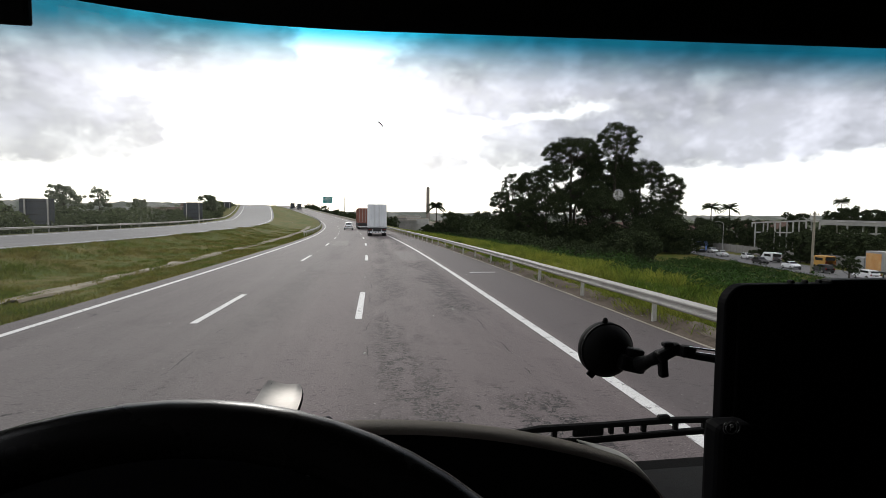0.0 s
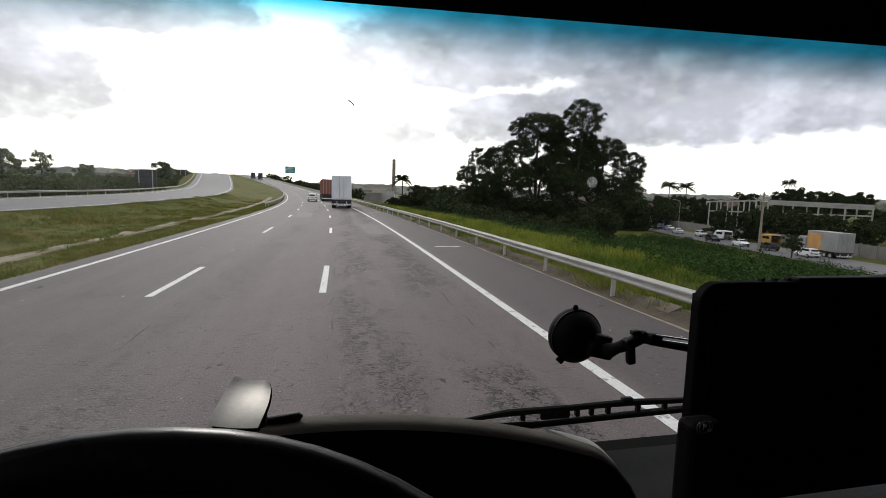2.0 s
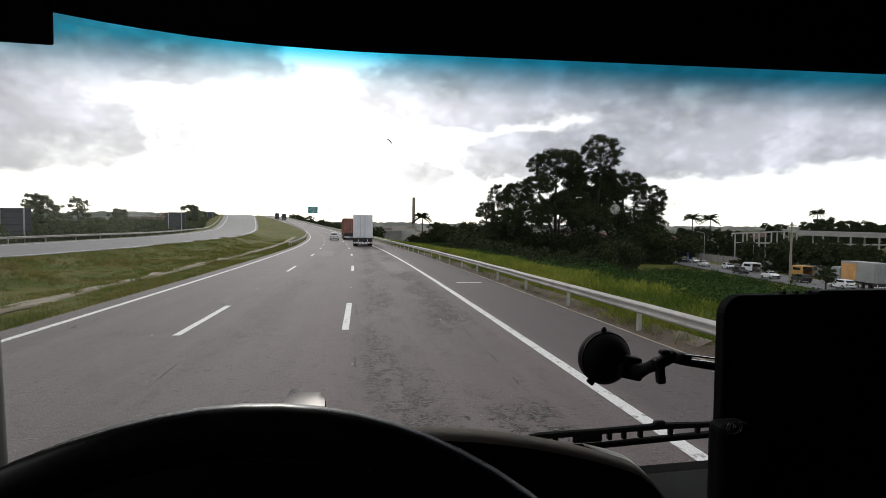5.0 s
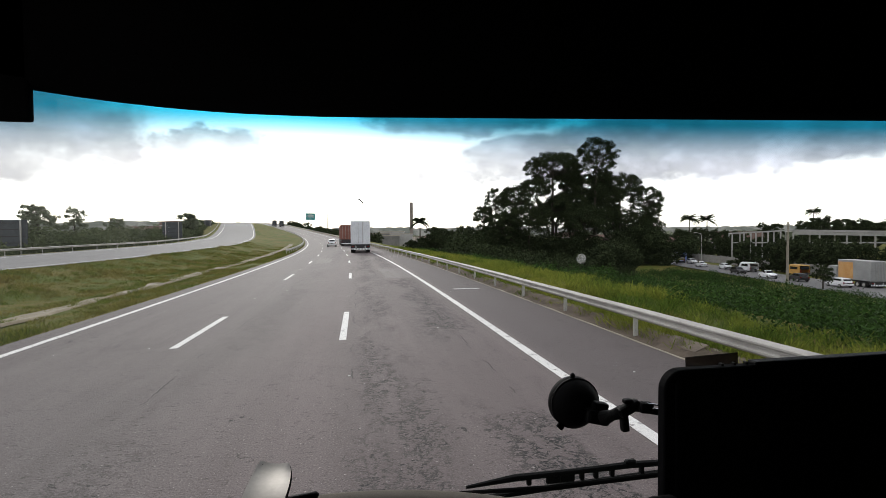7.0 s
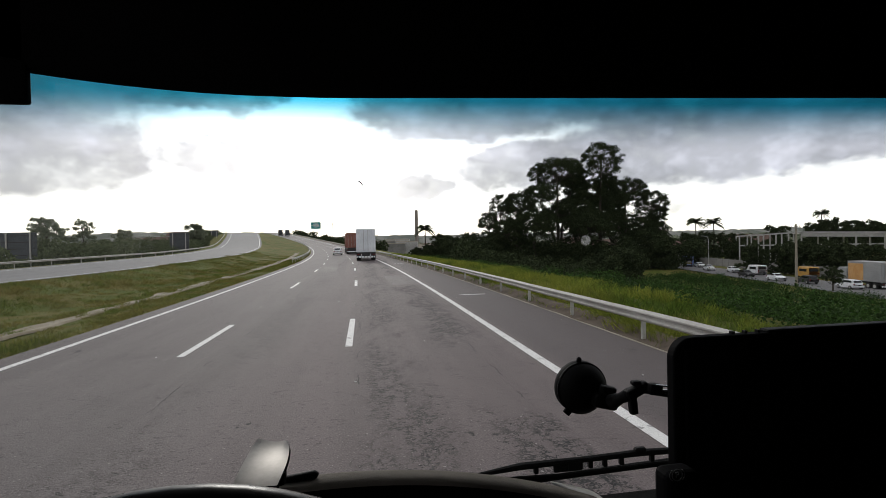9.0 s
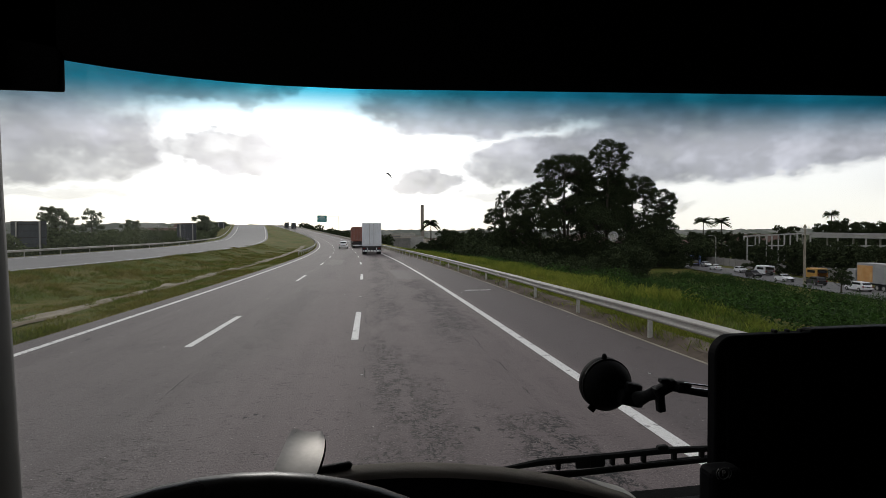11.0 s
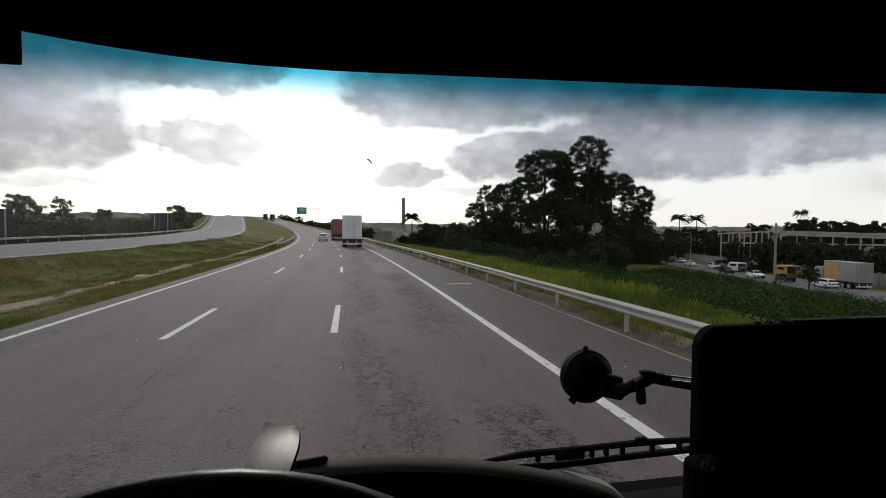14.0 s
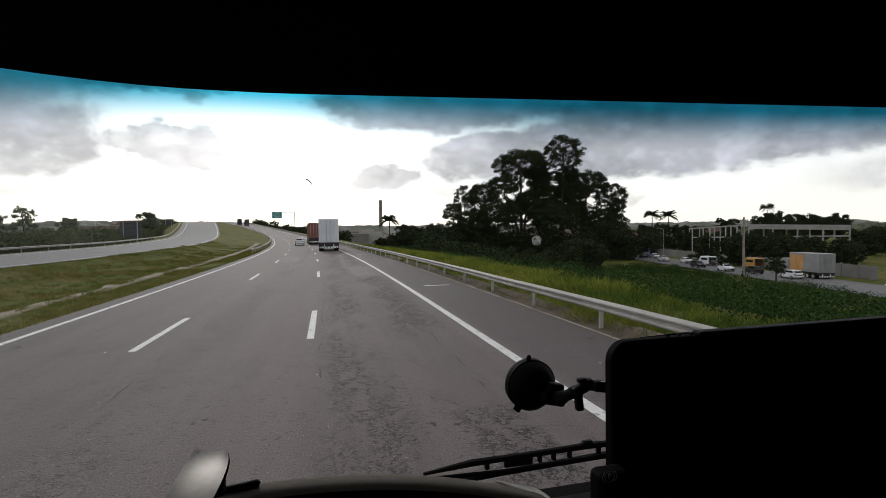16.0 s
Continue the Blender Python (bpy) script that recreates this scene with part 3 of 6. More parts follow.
for u0, u1, y0, y1, mt in ((1.5, 2.95, 25.0, 32.5, PATCH), (-3.2, -1.9, 40.0, 49.0, PATCH)):
    part("repair_patch", strip(bmesh.new(), u0, u1, y0, y1, 0.004), mt, road, "paler square-cut asphalt patch")

part("paint_bar", strip(bmesh.new(), 3.9, 5.0, 19.0, 19.16, 0.006), PAINT, road)
part("paint_bar", strip(bmesh.new(), 4.0, 5.1, 52.0, 52.2, 0.006), PAINT, road)

km = bpy.data.curves.new("marker_text", "FONT")
km.body, km.size, km.align_x, km.align_y, km.extrude = "KM 121+800", 0.42, "CENTER", "CENTER", 0.001
kmo = new("marker_text", km)
km.materials.append(PAINT)
kmo.parent = road
kmo.matrix_basis = pose(4.5, -5.2, 0.006)

# ---------------------------------------------------------------- guard rails, edging, gutter
W_PROFILE = [(0, .42), (-.035, .437), (-.08, .467), (-.08, .497), (-.025, .527), (-.025, .563), (-.08, .593), (-.08, .623), (-.035, .653), (0, .67)]


def guard_rail(label, u, y0, y1, side, off=None, post_step=3.5, beam=7.0):
    """A W-beam on posts along the carriageway; side: +1 faces towards smaller offsets."""
    gr = tagged(new("guard_rail"), label, "guard rail", "guard rails")
    gr.matrix_world = pose(0, y0, 0)

    def at(y):
        return bend(y) + (off(y) if off else 0.0) + u, opp_rise(y) if off else rise(y)
    y = y0
    while y < y1 - 0.1:
        e = min(y + beam, y1)
        bm = bmesh.new()
        n = 4 if e < 120 else 2
        rows = []
        for i in range(n + 1):
            yy = y + (e - y) * i / n
            x, z = at(yy)
            sag = 0.012 * noise.noise(Vector((yy * 0.3, u, 0)))
            front = [(x + side * a, yy - y0, z + h + sag) for a, h in W_PROFILE]
            back = [(x + side * (a + 0.006), yy - y0, z + h + sag) for a, h in W_PROFILE[::-1]]
            rows.append(front + back + front[:1])
        loft(bm, rows)
        bmesh.ops.recalc_face_normals(bm, faces=bm.faces)
        part("beam", bm, GALV, gr)
        y = e
    y = y0 + 2.5
    while y < min(y1, 100) and y0 > -20:
        x, z = at(y)
        part("reflector", boxes(((x - side * 0.06, y - y0, z + 0.545), (0.05, 0.03, 0.07), 0.006, 1)), PAINT, gr)
        y += 16.0
    y = y0 + 2.2
    while y < y1:
        x, z = at(y)
        bm = boxes(((x + side * 0.09, y - y0, z + 0.20), (0.09, 0.06, 0.86), 0.006, 1), ((x + side * 0.03, y - y0, z + 0.545), (0.05, 0.1, 0.2)))
        part("post", bm, POST, gr)
        y += post_step if -60 < y < 160 else post_step * 3
    return gr


guard_rail("galvanised W-beam guard rail between paved shoulder and grass verge", 5.78, -14.0, 430.0, 1)
guard_rail("galvanised W-beam guard rail along the grass median", -7.6, 60.0, 430.0, -1)
guard_rail("long pale guard rail along the far side of the opposite carriageway", -OPP_W - 0.9, -20.0, 420.0, -1, far_edge, 6.0, 12.0)

edging = tagged(new("dirt_kerb"), "low crumbling dirt-covered kerb between shoulder and verge", "kerb", kind="structure")
rows = []
for k in range(560):
    y = -20 + 0.25 * k
    a, b = 5.615 + 0.03 * noise.noise(Vector((y * 1.1, 4, 0))), 5.665 + 0.035 * noise.noise(Vector((y * 0.8, 9, 0)))
    rows.append([(bend(y) + a, y, rise(y) + 0.004), (bend(y) + (a + b) / 2, y, rise(y) + 0.018), (bend(y) + b, y, rise(y) + 0.012)])
part("lip", loft(bmesh.new(), rows), CONCRETE, edging, "thin pale broken concrete lip")
rows = []
for k in range(330):
    y = -8 + 0.25 * k if k < 260 else 57 + 3.0 * (k - 260)
    x, z = bend(y), rise(y)
    row = []
    for u, h in ((5.66, 0.0), (5.72, 0.0), (5.82, 0.015), (5.92, 0.03), (6.10, 0.12), (6.30, 0.13), (6.55, 0.08), (6.7, -0.05)):
        h += 0.045 * noise.noise(Vector((u * 4, y * 0.9, 1))) + 0.025 * noise.noise(Vector((u * 9, y * 3.5, 7)))
        row.append((x + u + 0.03 * noise.noise(Vector((y * 1.3, u, 3))), y, z + (h if u > 5.67 else 0.004)))
    rows.append(row)
part("bank", loft(bmesh.new(), rows), EARTH, edging, "dark earth washed over the kerb", True)
rng = random.Random(5)
slab_meshes = []
for k in range(6):
    bm = bmesh.new()
    L, w = 0.96, 0.40
    for a in range(5):
        for b in range(4):
            bm.verts.new((w * b / 3, L * (a / 4 - 0.5), 0.15 * (b / 3) ** 0.7 + 0.035 * noise.noise(Vector((a * 0.9 + k * 7, b * 1.3, 2)))))
    bm.verts.ensure_lookup_table()
    for a in range(4):
        for b in range(3):
            bm.faces.new([bm.verts[q] for q in (a * 4 + b, a * 4 + b + 1, a * 4 + b + 5, a * 4 + b + 4)])
    ex = bmesh.ops.extrude_face_region(bm, geom=bm.faces[:])
    bmesh.ops.translate(bm, vec=(0, 0, -0.14), verts=[v for v in ex["geom"] if isinstance(v, bmesh.types.BMVert)])
    bmesh.ops.recalc_face_normals(bm, faces=bm.faces)
    me = bpy.data.meshes.new("slab")
    bm.to_mesh(me)
    bm.free()
    me.materials.append(STONE)
    slab_meshes.append(me)
for k in range(84):
    y = 1.0 + 1.0 * k
    if rng.random() < 0.35:
        continue
    sl = new("slab", rng.choice(slab_meshes))
    sl.parent = edging
    sl.matrix_basis = pose(bend(y) + 5.90 + rng.uniform(-0.03, 0.03), y, rise(y) + rng.uniform(-0.06, 0.0), rng.uniform(-2, 2), rng.uniform(-5, 5), rng.uniform(-4, 4))
STONE_BITS = []
for k in range(34):
    y, u = 5.0 + 46 * rng.random() ** 1.3, rng.uniform(-6.4, 5.4)
    STONE_BITS.append((bend(y) + u, y, rise(y) + 0.006, rng.uniform(0.008, 0.022)))
bm = bmesh.new()
for x, y, z, r in STONE_BITS:
    box(bm, (x, y, z), (r * 2.2, r * 1.5, 0.008), 0, 1, Matrix.Rotation(rng.uniform(0, 3), 4, "Z"))
tagged(part("road_litter", bm, PLASTER), "scraps of white litter and chipped paint on asphalt", "litter", kind="stuff")


def gutter(u0, u1, y0, y1):
    """A shallow concrete channel that wanders through the median."""
    rows = []
    n = 160
    for i in range(n + 1):
        y = y0 + (y1 - y0) * i / n
        u = u0 + (u1 - u0) * (1 - math.exp(-y / 18.0)) + 0.12 * math.sin(y * 0.3)
        x = bend(y) + u
        row = []
        for a, h in ((-0.66, -0.06), (-0.58, 0.015), (-0.40, 0.01), (0.0, -0.03), (0.40, 0.01), (0.58, 0.015), (0.66, -0.06)):
            a *= 0.62 + 0.75 * abs(noise.noise(Vector((y * 0.35, 4 if a > 0 else 9, 0))))
            row.append((x + a, y, verge(u + a, y) + h + 0.09 + 0.07 * noise.noise(Vector((y * 0.5, a * 2, 6)))))
        rows.append(row)
    return loft(bmesh.new(), rows)


tagged(part("drainage_channel", gutter(-8.7, -10.6, 14, 125), GUTTER), "worn concrete drainage channel in the grass median", "gutter", kind="structure")


# ---------------------------------------------------------------- plants
def leaf_cloud(rs, centres, radii, per_m2, size, squash=0.75):
    """Leaves on and in many clumps; returns arrays for quads()."""
    cs, us, vs = [], [], []
    for c, r in zip(centres, radii):
        n = max(12, int(per_m2 * r * r))
        d = rs.normal(size=(n, 3))
        d /= np.linalg.norm(d, axis=1)[:, None]
        rad = r * (0.45 + 0.6 * rs.random(n) ** 0.6)
        bumpy = 1 + 0.25 * np.sin(d[:, 0] * 5 + c[0]) * np.sin(d[:, 2] * 6 + c[1])
        p = np.asarray(c) + d * (rad * bumpy)[:, None] * np.array([1, 1, squash])
        a = rs.normal(size=(n, 3))
        a /= np.linalg.norm(a, axis=1)[:, None]
        b = np.cross(a, rs.normal(size=(n, 3)))
        b /= np.linalg.norm(b, axis=1)[:, None]
        s = size * (0.6 + 0.8 * rs.random(n))
        cs.append(p)
        us.append(a * s[:, None] * 0.6)
        vs.append(b * s[:, None] * 0.35)
    return np.concatenate(cs), np.concatenate(us), np.concatenate(vs)


def tree(name, loc, height, width, label, seed, clumps=36, base=0.3, clump_r=0.13, leaf=0.34, density=130, mat=None, trunk_r=None, category="tree", group="", top_heavy=1.0, tufts=0):
    """Tapered bent trunk, limbs to every clump, a crown of many leaves with gaps."""
    rs = np.random.RandomState(seed)
    tr = empty(name, loc, label, category, group)
    tr_r = trunk_r or height * 0.016
    bm = bmesh.new()
    lean = rs.uniform(-0.06, 0.06, 2) * height
    spine = [Vector((lean[0] * t * t, lean[1] * t * t, height * 0.9 * t - 0.3)) for t in np.linspace(0, 1, 8)]
    tube(bm, spine, [tr_r * (1.25 - 1.1 * t) for t in np.linspace(0, 1, 8)], 8)
    cen, rad = [], []
    heads = tufts or clumps
    for i in range(heads):
        t = (i + 0.5) / heads
        h = base + (1 - base) * t ** (1 / top_heavy)
        f = (h - base) / (1 - base)
        env = (math.sqrt(max(0.0, 1 - ((f - 0.5) / 0.55) ** 2)) if f > 0.5 else 0.72 + 0.56 * f) * width / 2
        a = i * 2.399 + rs.uniform(-0.5, 0.5)
        k = env * (0.35 + 0.65 * rs.random() ** 0.5)
        big = width * clump_r * rs.uniform(0.75, 1.3)
        c = np.array([lean[0] * h * h + math.cos(a) * max(0, k - big * 0.6), lean[1] * h * h + math.sin(a) * max(0, k - big * 0.6), min(height * h, height - big * 0.75)])
        if tufts:
            wide_r = width * rs.uniform(0.13, 0.2)
            for q in range(max(3, clumps // tufts)):
                b2, k2 = rs.uniform(0, 2 * math.pi), wide_r * rs.random() ** 0.5
                cen.append(c + np.array([math.cos(b2) * k2, math.sin(b2) * k2, -0.8 * k2 * k2 / wide_r + rs.uniform(-0.5, 0.3)]))
                rad.append(width * clump_r * rs.uniform(0.6, 1.2))
        else:
            cen.append(c)
            rad.append(big)
        if tufts and i % 2 == 0:
            for q in range(3):
                g2 = rs.uniform(0, 2 * math.pi)
                k3 = env * 0.6 * rs.random() ** 0.5
                cen.append(np.array([lean[0] * h * h + math.cos(g2) * k3, lean[1] * h * h + math.sin(g2) * k3, height * (base * 0.8 + (0.84 - base * 0.8) * t)]))
                rad.append(width * 0.085)
        z0 = max(height * 0.1, c[2] - 0.16 * height - 0.35 * k)
        s = Vector((lean[0] * (z0 / height) ** 2, lean[1] * (z0 / height) ** 2, z0))
        e = Vector(c)
        mid = s.lerp(e, 0.55) + Vector((rs.uniform(-0.3, 0.3), rs.uniform(-0.3, 0.3), -0.03 * height * rs.random()))
        tube(bm, [s, mid, e], [tr_r * 0.34, tr_r * 0.2, tr_r * 0.06], 5)
    part("trunk", bm, BARK, tr, smooth=True)
    c, u, v = leaf_cloud(rs, cen, rad, density, leaf)
    quads("crown", c, u, v, mat or LEAF, tr)
    return tr


def bushes(name, label, spots, seed, leaf=0.2, density=160, mat=None):
    """A thicket that nobody could count: leafy clumps on the ground."""
    rs = np.random.RandomState(seed)
    c, u, v = leaf_cloud(rs, [(x, y, z) for x, y, z, r in spots], [r for *_, r in spots], density, leaf, 0.8)
    return tagged(quads(name, c, u, v, mat or LEAF), label, "shrubs", kind="stuff")


def at(u, y, dz=0.0):
    return bend(y) + u, y, verge(u, y) + dz


def spot(x, y, dz=0.0):
    return x, y, verge(x - bend(y), y) + dz


def gum_tree(label, x, y, heads, seed):
    """A eucalyptus: bare forking trunk and limbs that carry domed heads of small leaf tufts with gaps between."""
    rs = np.random.RandomState(seed)
    k = y / 132.0
    base = Vector(spot(x * k, y))
    tr = empty("eucalyptus", base, label, "tree", "eucalyptus grove")
    bm = bmesh.new()
    cen, rad = [], []
    for n, (hx, top, r, depth, fill) in enumerate(heads):
        c = Vector((hx * k, y + rs.uniform(-2, 2), 2.16 + (top - depth * 0.60 - 2.16) * k)) - base
        foot = c - Vector((0, 0, depth * 0.42))
        tr_r = 0.30 + 0.035 * r
        m1 = Vector((c.x * 0.25, c.y * 0.25, foot.z * 0.5))
        tube(bm, [Vector((0.2 * n, 0, -0.4)), m1, Vector((c.x * 0.7, c.y * 0.7, foot.z * 0.82)), foot, c], [tr_r, tr_r * 0.8, tr_r * 0.6, tr_r * 0.45, tr_r * 0.2], 7)
        depth *= 1.09
        cnt = int(62 + 15 * r)
        for i in range(cnt):
            zz = 1 - 1.6 * (i + 0.5) / cnt
            a = i * 2.399 + rs.uniform(-0.4, 0.4)
            q = math.sqrt(max(0.0, 1 - zz * zz))
            if rs.random() < (0.40 if fill < 0.55 else 0.34) + (0.18 if zz < -0.1 else 0.0):
                continue
            far = rs.uniform(0.80 if fill < 0.55 else 0.6, 1.03)
            rt = r * rs.uniform(0.07, 0.135) + 0.26
            p = c + Vector((math.cos(a) * q * r * far, math.sin(a) * q * r * far, zz * (depth * 0.55 - rt * 0.5) * far))
            cen.append(tuple(p))
            rad.append(rt)
            for e in range(3):
                cen.append((p.x + rs.uniform(-1, 1) * rt, p.y + rs.uniform(-1, 1) * rt, p.z - rs.uniform(0.1, 0.7) * rt))
                rad.append(rt * rs.uniform(0.4, 0.7))
            s = c + Vector((p.x - c.x, p.y - c.y, 0)) * rs.uniform(0.1, 0.5) - Vector((0, 0, depth * rs.uniform(0.05, 0.35)))
            tube(bm, [s, s.lerp(p, 0.6) + Vector((0, 0, -0.05 * depth)), p], [0.06, 0.045, 0.025], 4)
        for i in range(int(fill * r * 5)):
            a, q = rs.uniform(0, 2 * math.pi), r * 0.8 * rs.random() ** 0.5
            cen.append((c.x + math.cos(a) * q, c.y + math.sin(a) * q, c.z + depth * rs.uniform(-0.6, 0.1)))
            rad.append(r * rs.uniform(0.10, 0.18) + 0.2)
    part("trunk", bm, BARK, tr, smooth=True)
    cc, u, v = leaf_cloud(rs, cen, rad, 170, 0.16, 0.66)
    quads("crown", cc, u, v, LEAF, tr)
    return tr


EU = "tall dark eucalyptus with domed open tufts in roadside thicket"
gum_tree("tallest eucalyptus with a separate crown above the grove", 69.6, 130, ((69.6, 31.2, 5.9, 10.5, 0.35), (72.5, 22.5, 4.0, 5.0, 0.6)), 11)
gum_tree("broad-domed eucalyptus with filigree tufts in roadside thicket", 56.5, 133, ((55.9, 26.6, 7.6, 8.0, 0.3), (50.6, 19.5, 4.9, 6.5, 0.7), (61.5, 22.5, 4.2, 5.0, 0.6)), 12)
gum_tree(EU, 78.0, 131, ((78.7, 21.2, 6.3, 7.5, 0.6), (73.5, 17.5, 5.0, 6.0, 0.8)), 13)
gum_tree(EU, 86.5, 130, ((86.8, 17.4, 4.7, 8.0, 0.5), (90.0, 13.0, 2.6, 6.0, 0.6)), 14)
gum_tree(EU, 45.0, 134, ((44.6, 17.3, 5.5, 7.5, 0.6),), 15)
gum_tree("slender eucalyptus with sparse tufts at the grove's edge", 38.0, 136, ((38.6, 16.2, 3.2, 8.0, 0.4), (36.0, 11.5, 3.2, 6.0, 0.6)), 16)
gum_tree(EU, 63.5, 135, ((65.6, 20.6, 7.0, 8.0, 0.9), (59.5, 15.5, 8.0, 8.5, 1.2)), 17)
gum_tree(EU, 76.0, 133, ((71.8, 14.0, 7.5, 9.0, 1.2), (81.5, 10.5, 6.5, 8.0, 1.0)), 18)
gum_tree(EU, 49.0, 132, ((48.5, 12.5, 7.0, 8.5, 1.2), (41.5, 9.5, 5.0, 7.0, 1.0)), 19)
gum_tree(EU, 88.0, 128, ((88.0, 8.0, 4.2, 7.0, 1.0), (66.0, 11.0, 7.0, 8.0, 1.2)), 20)
rs0 = random.Random(3)
thick = []
for k in range(240):
    t = k / 240
    x = 36 + 52 * t + rs0.uniform(-3, 3)
    y = 142 - 18 * t + rs0.uniform(-8, 5)
    r = rs0.uniform(1.3, 3.0)
    thick.append((*spot(x, y, r * rs0.uniform(0.4, 3.2)), r))
bushes("thicket", "dense dark undergrowth below the eucalyptus grove", thick, 21, 0.32, 110)
front = []
for k in range(150):
    y = rs0.uniform(60, 118)
    r = rs0.uniform(0.9, 2.1)
    front.append((*spot(y * rs0.uniform(0.20, 0.54), y, r * rs0.uniform(0.2, 1.5)), r))
bushes("thicket", "dark rounded bushes at the foot of the embankment", front, 28, 0.2, 170)
tree("large_shrub", spot(38.0, 66), 6.3, 8.5, "broad dark evergreen shrub standing on the slope below the verge", 24, 60, 0.02, 0.13, 0.16, 420, trunk_r=0.12, category="shrub")
near = []


def hedge_edge(y):
    """Offset at which the mown verge gives way to shrubs."""
    return 7.0 + 0.20 * np.minimum(y, 24.0) + 0.04 * np.maximum(0.0, y - 24.0)


for k in range(1900):
    y = 4 + 92 * rs0.random()
    e = hedge_edge(y)
    u = e + (rs0.uniform(0, 9) if k % 3 == 0 else (50 + 0.29 * y - e) * rs0.random() ** 0.8)
    r = rs0.uniform(0.40, 0.88) * (1 + 0.012 * (u - e))
    near.append((*at(u, y, r * rs0.uniform(0.0, 0.5)), r))
close = [s for s in near if math.hypot(s[0], s[1]) < 30]
bushes("shrubs", "dense dark green shrubs covering the slope below the verge", [s for s in near if math.hypot(s[0], s[1]) >= 30], 22, 0.095, 270, LEAF_LIGHT)
bushes("shrubs", "small-leaved green shrubs at the edge of the mown verge", close, 29, 0.055, 700, LEAF_LIGHT)

for x, y, h, w, s in ((27.5, 145, 9.5, 8.5, 31), (38.0, 150, 11.5, 8.0, 32), (43.0, 147, 10.0, 7.0, 33), (33.0, 177, 10.0, 9.0, 34), (22.5, 168, 6.5, 6.0, 35), (19.0, 176, 4.8, 6.0, 37), (49.0, 167, 12.0, 9.0, 36), (27.0, 168, 10.5, 9.0, 38), (35.0, 160, 10.5, 8.0, 39), (31.0, 185, 11.0, 10, 40), (40.0, 180, 12.0, 10, 25), (46.0, 158, 11.0, 9, 26), 
                      (113, 150, 11.0, 10, 27), (120, 152, 11.5, 10, 28), (127, 150, 11.0, 10, 29), (133, 148, 10.0, 9, 30), (108, 140, 8.5, 8, 48), (117, 135, 8, 9, 49), (124, 138, 8, 9, 50), (131, 140, 8.0, 10, 53), (140, 142, 8.5, 10, 54), (150, 138, 8.5, 10, 55), (160, 134, 9, 10, 56), (104, 150, 9.5, 9, 57),
                      (89.5, 97, 7.4, 7.0, 111), (97.5, 94.5, 7.6, 7.5, 112), (95.5, 86.5, 6.8, 6.5, 113), (101, 84, 7.0, 7.0, 114), (93, 92, 7.2, 7.5, 58), (99, 91, 7.8, 8.5, 59), (106, 92, 7.6, 8, 64), (111, 88, 7.0, 8, 65), (116, 84, 5.5, 7, 66), (122, 88, 6.0, 8, 67), (150, 104, 8, 10, 101), (164, 108, 9, 11, 102), (178, 112, 9, 11, 103), (150, 88, 7, 10, 104), (165, 90, 8, 11, 105), (140, 74, 7, 9, 106), (155, 72, 8, 11, 107), (128, 66, 6.5, 9, 108)):
    tree("street_tree", spot(x, y), h, w, "round-crowned dark green tree in the lower ground", s, 96, 0.14, 0.085, 0.24, 150, group="trees on the low ground", tufts=20)
tree("street_tree", spot(69.7, 60.7), 4.2, 3.4, "small tree with a bare forked trunk beside the side street", 68, 60, 0.45, 0.085, 0.15, 260, group="trees on the low ground", tufts=12, trunk_r=0.11)
for x, y, h, w, s in ((208, 188, 15, 13, 91), (218, 190, 16, 14, 92), (229, 190, 15, 13, 93), (240, 192, 15, 14, 94), (252, 195, 14, 14, 95), (265, 195, 15, 14, 96), (200, 200, 14, 13, 97)):
    tree("hill_tree", spot(x, y), h, w, "dark leafy tree on the skyline behind the hall", s, 80, 0.16, 0.085, 0.36, 90, group="trees on the skyline", tufts=16)

belt = []
for k in range(230):
    y = rs0.uniform(165, 430)
    u = rs0.uniform(13, 26) if k % 3 == 0 else rs0.uniform(24, 85)
    r = rs0.uniform(1.4, 3.4)
    where = at(u, y, r * rs0.uniform(0.2, 0.9))
    if not 0.045 < where[0] / y < 0.105:
        belt.append((*where, r))
bushes("tree_belt", "dark belt of low trees and scrub along the foot of the embankment", belt, 26, 0.5, 45)

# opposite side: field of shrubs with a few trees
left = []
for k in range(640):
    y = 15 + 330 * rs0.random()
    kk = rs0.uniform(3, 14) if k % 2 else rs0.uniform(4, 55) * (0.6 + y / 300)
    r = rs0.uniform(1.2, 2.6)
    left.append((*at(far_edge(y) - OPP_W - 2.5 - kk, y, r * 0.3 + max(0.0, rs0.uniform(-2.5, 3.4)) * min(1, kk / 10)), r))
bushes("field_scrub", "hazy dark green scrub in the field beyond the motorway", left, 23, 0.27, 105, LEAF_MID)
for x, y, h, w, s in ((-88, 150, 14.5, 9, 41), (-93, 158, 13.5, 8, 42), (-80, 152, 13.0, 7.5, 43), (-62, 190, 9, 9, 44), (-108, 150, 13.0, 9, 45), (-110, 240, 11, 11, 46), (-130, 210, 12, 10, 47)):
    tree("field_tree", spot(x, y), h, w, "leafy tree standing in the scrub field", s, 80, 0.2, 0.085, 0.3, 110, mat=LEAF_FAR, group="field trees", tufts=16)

# a low ridge closes the view; its haze is put into the pale colour
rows = []
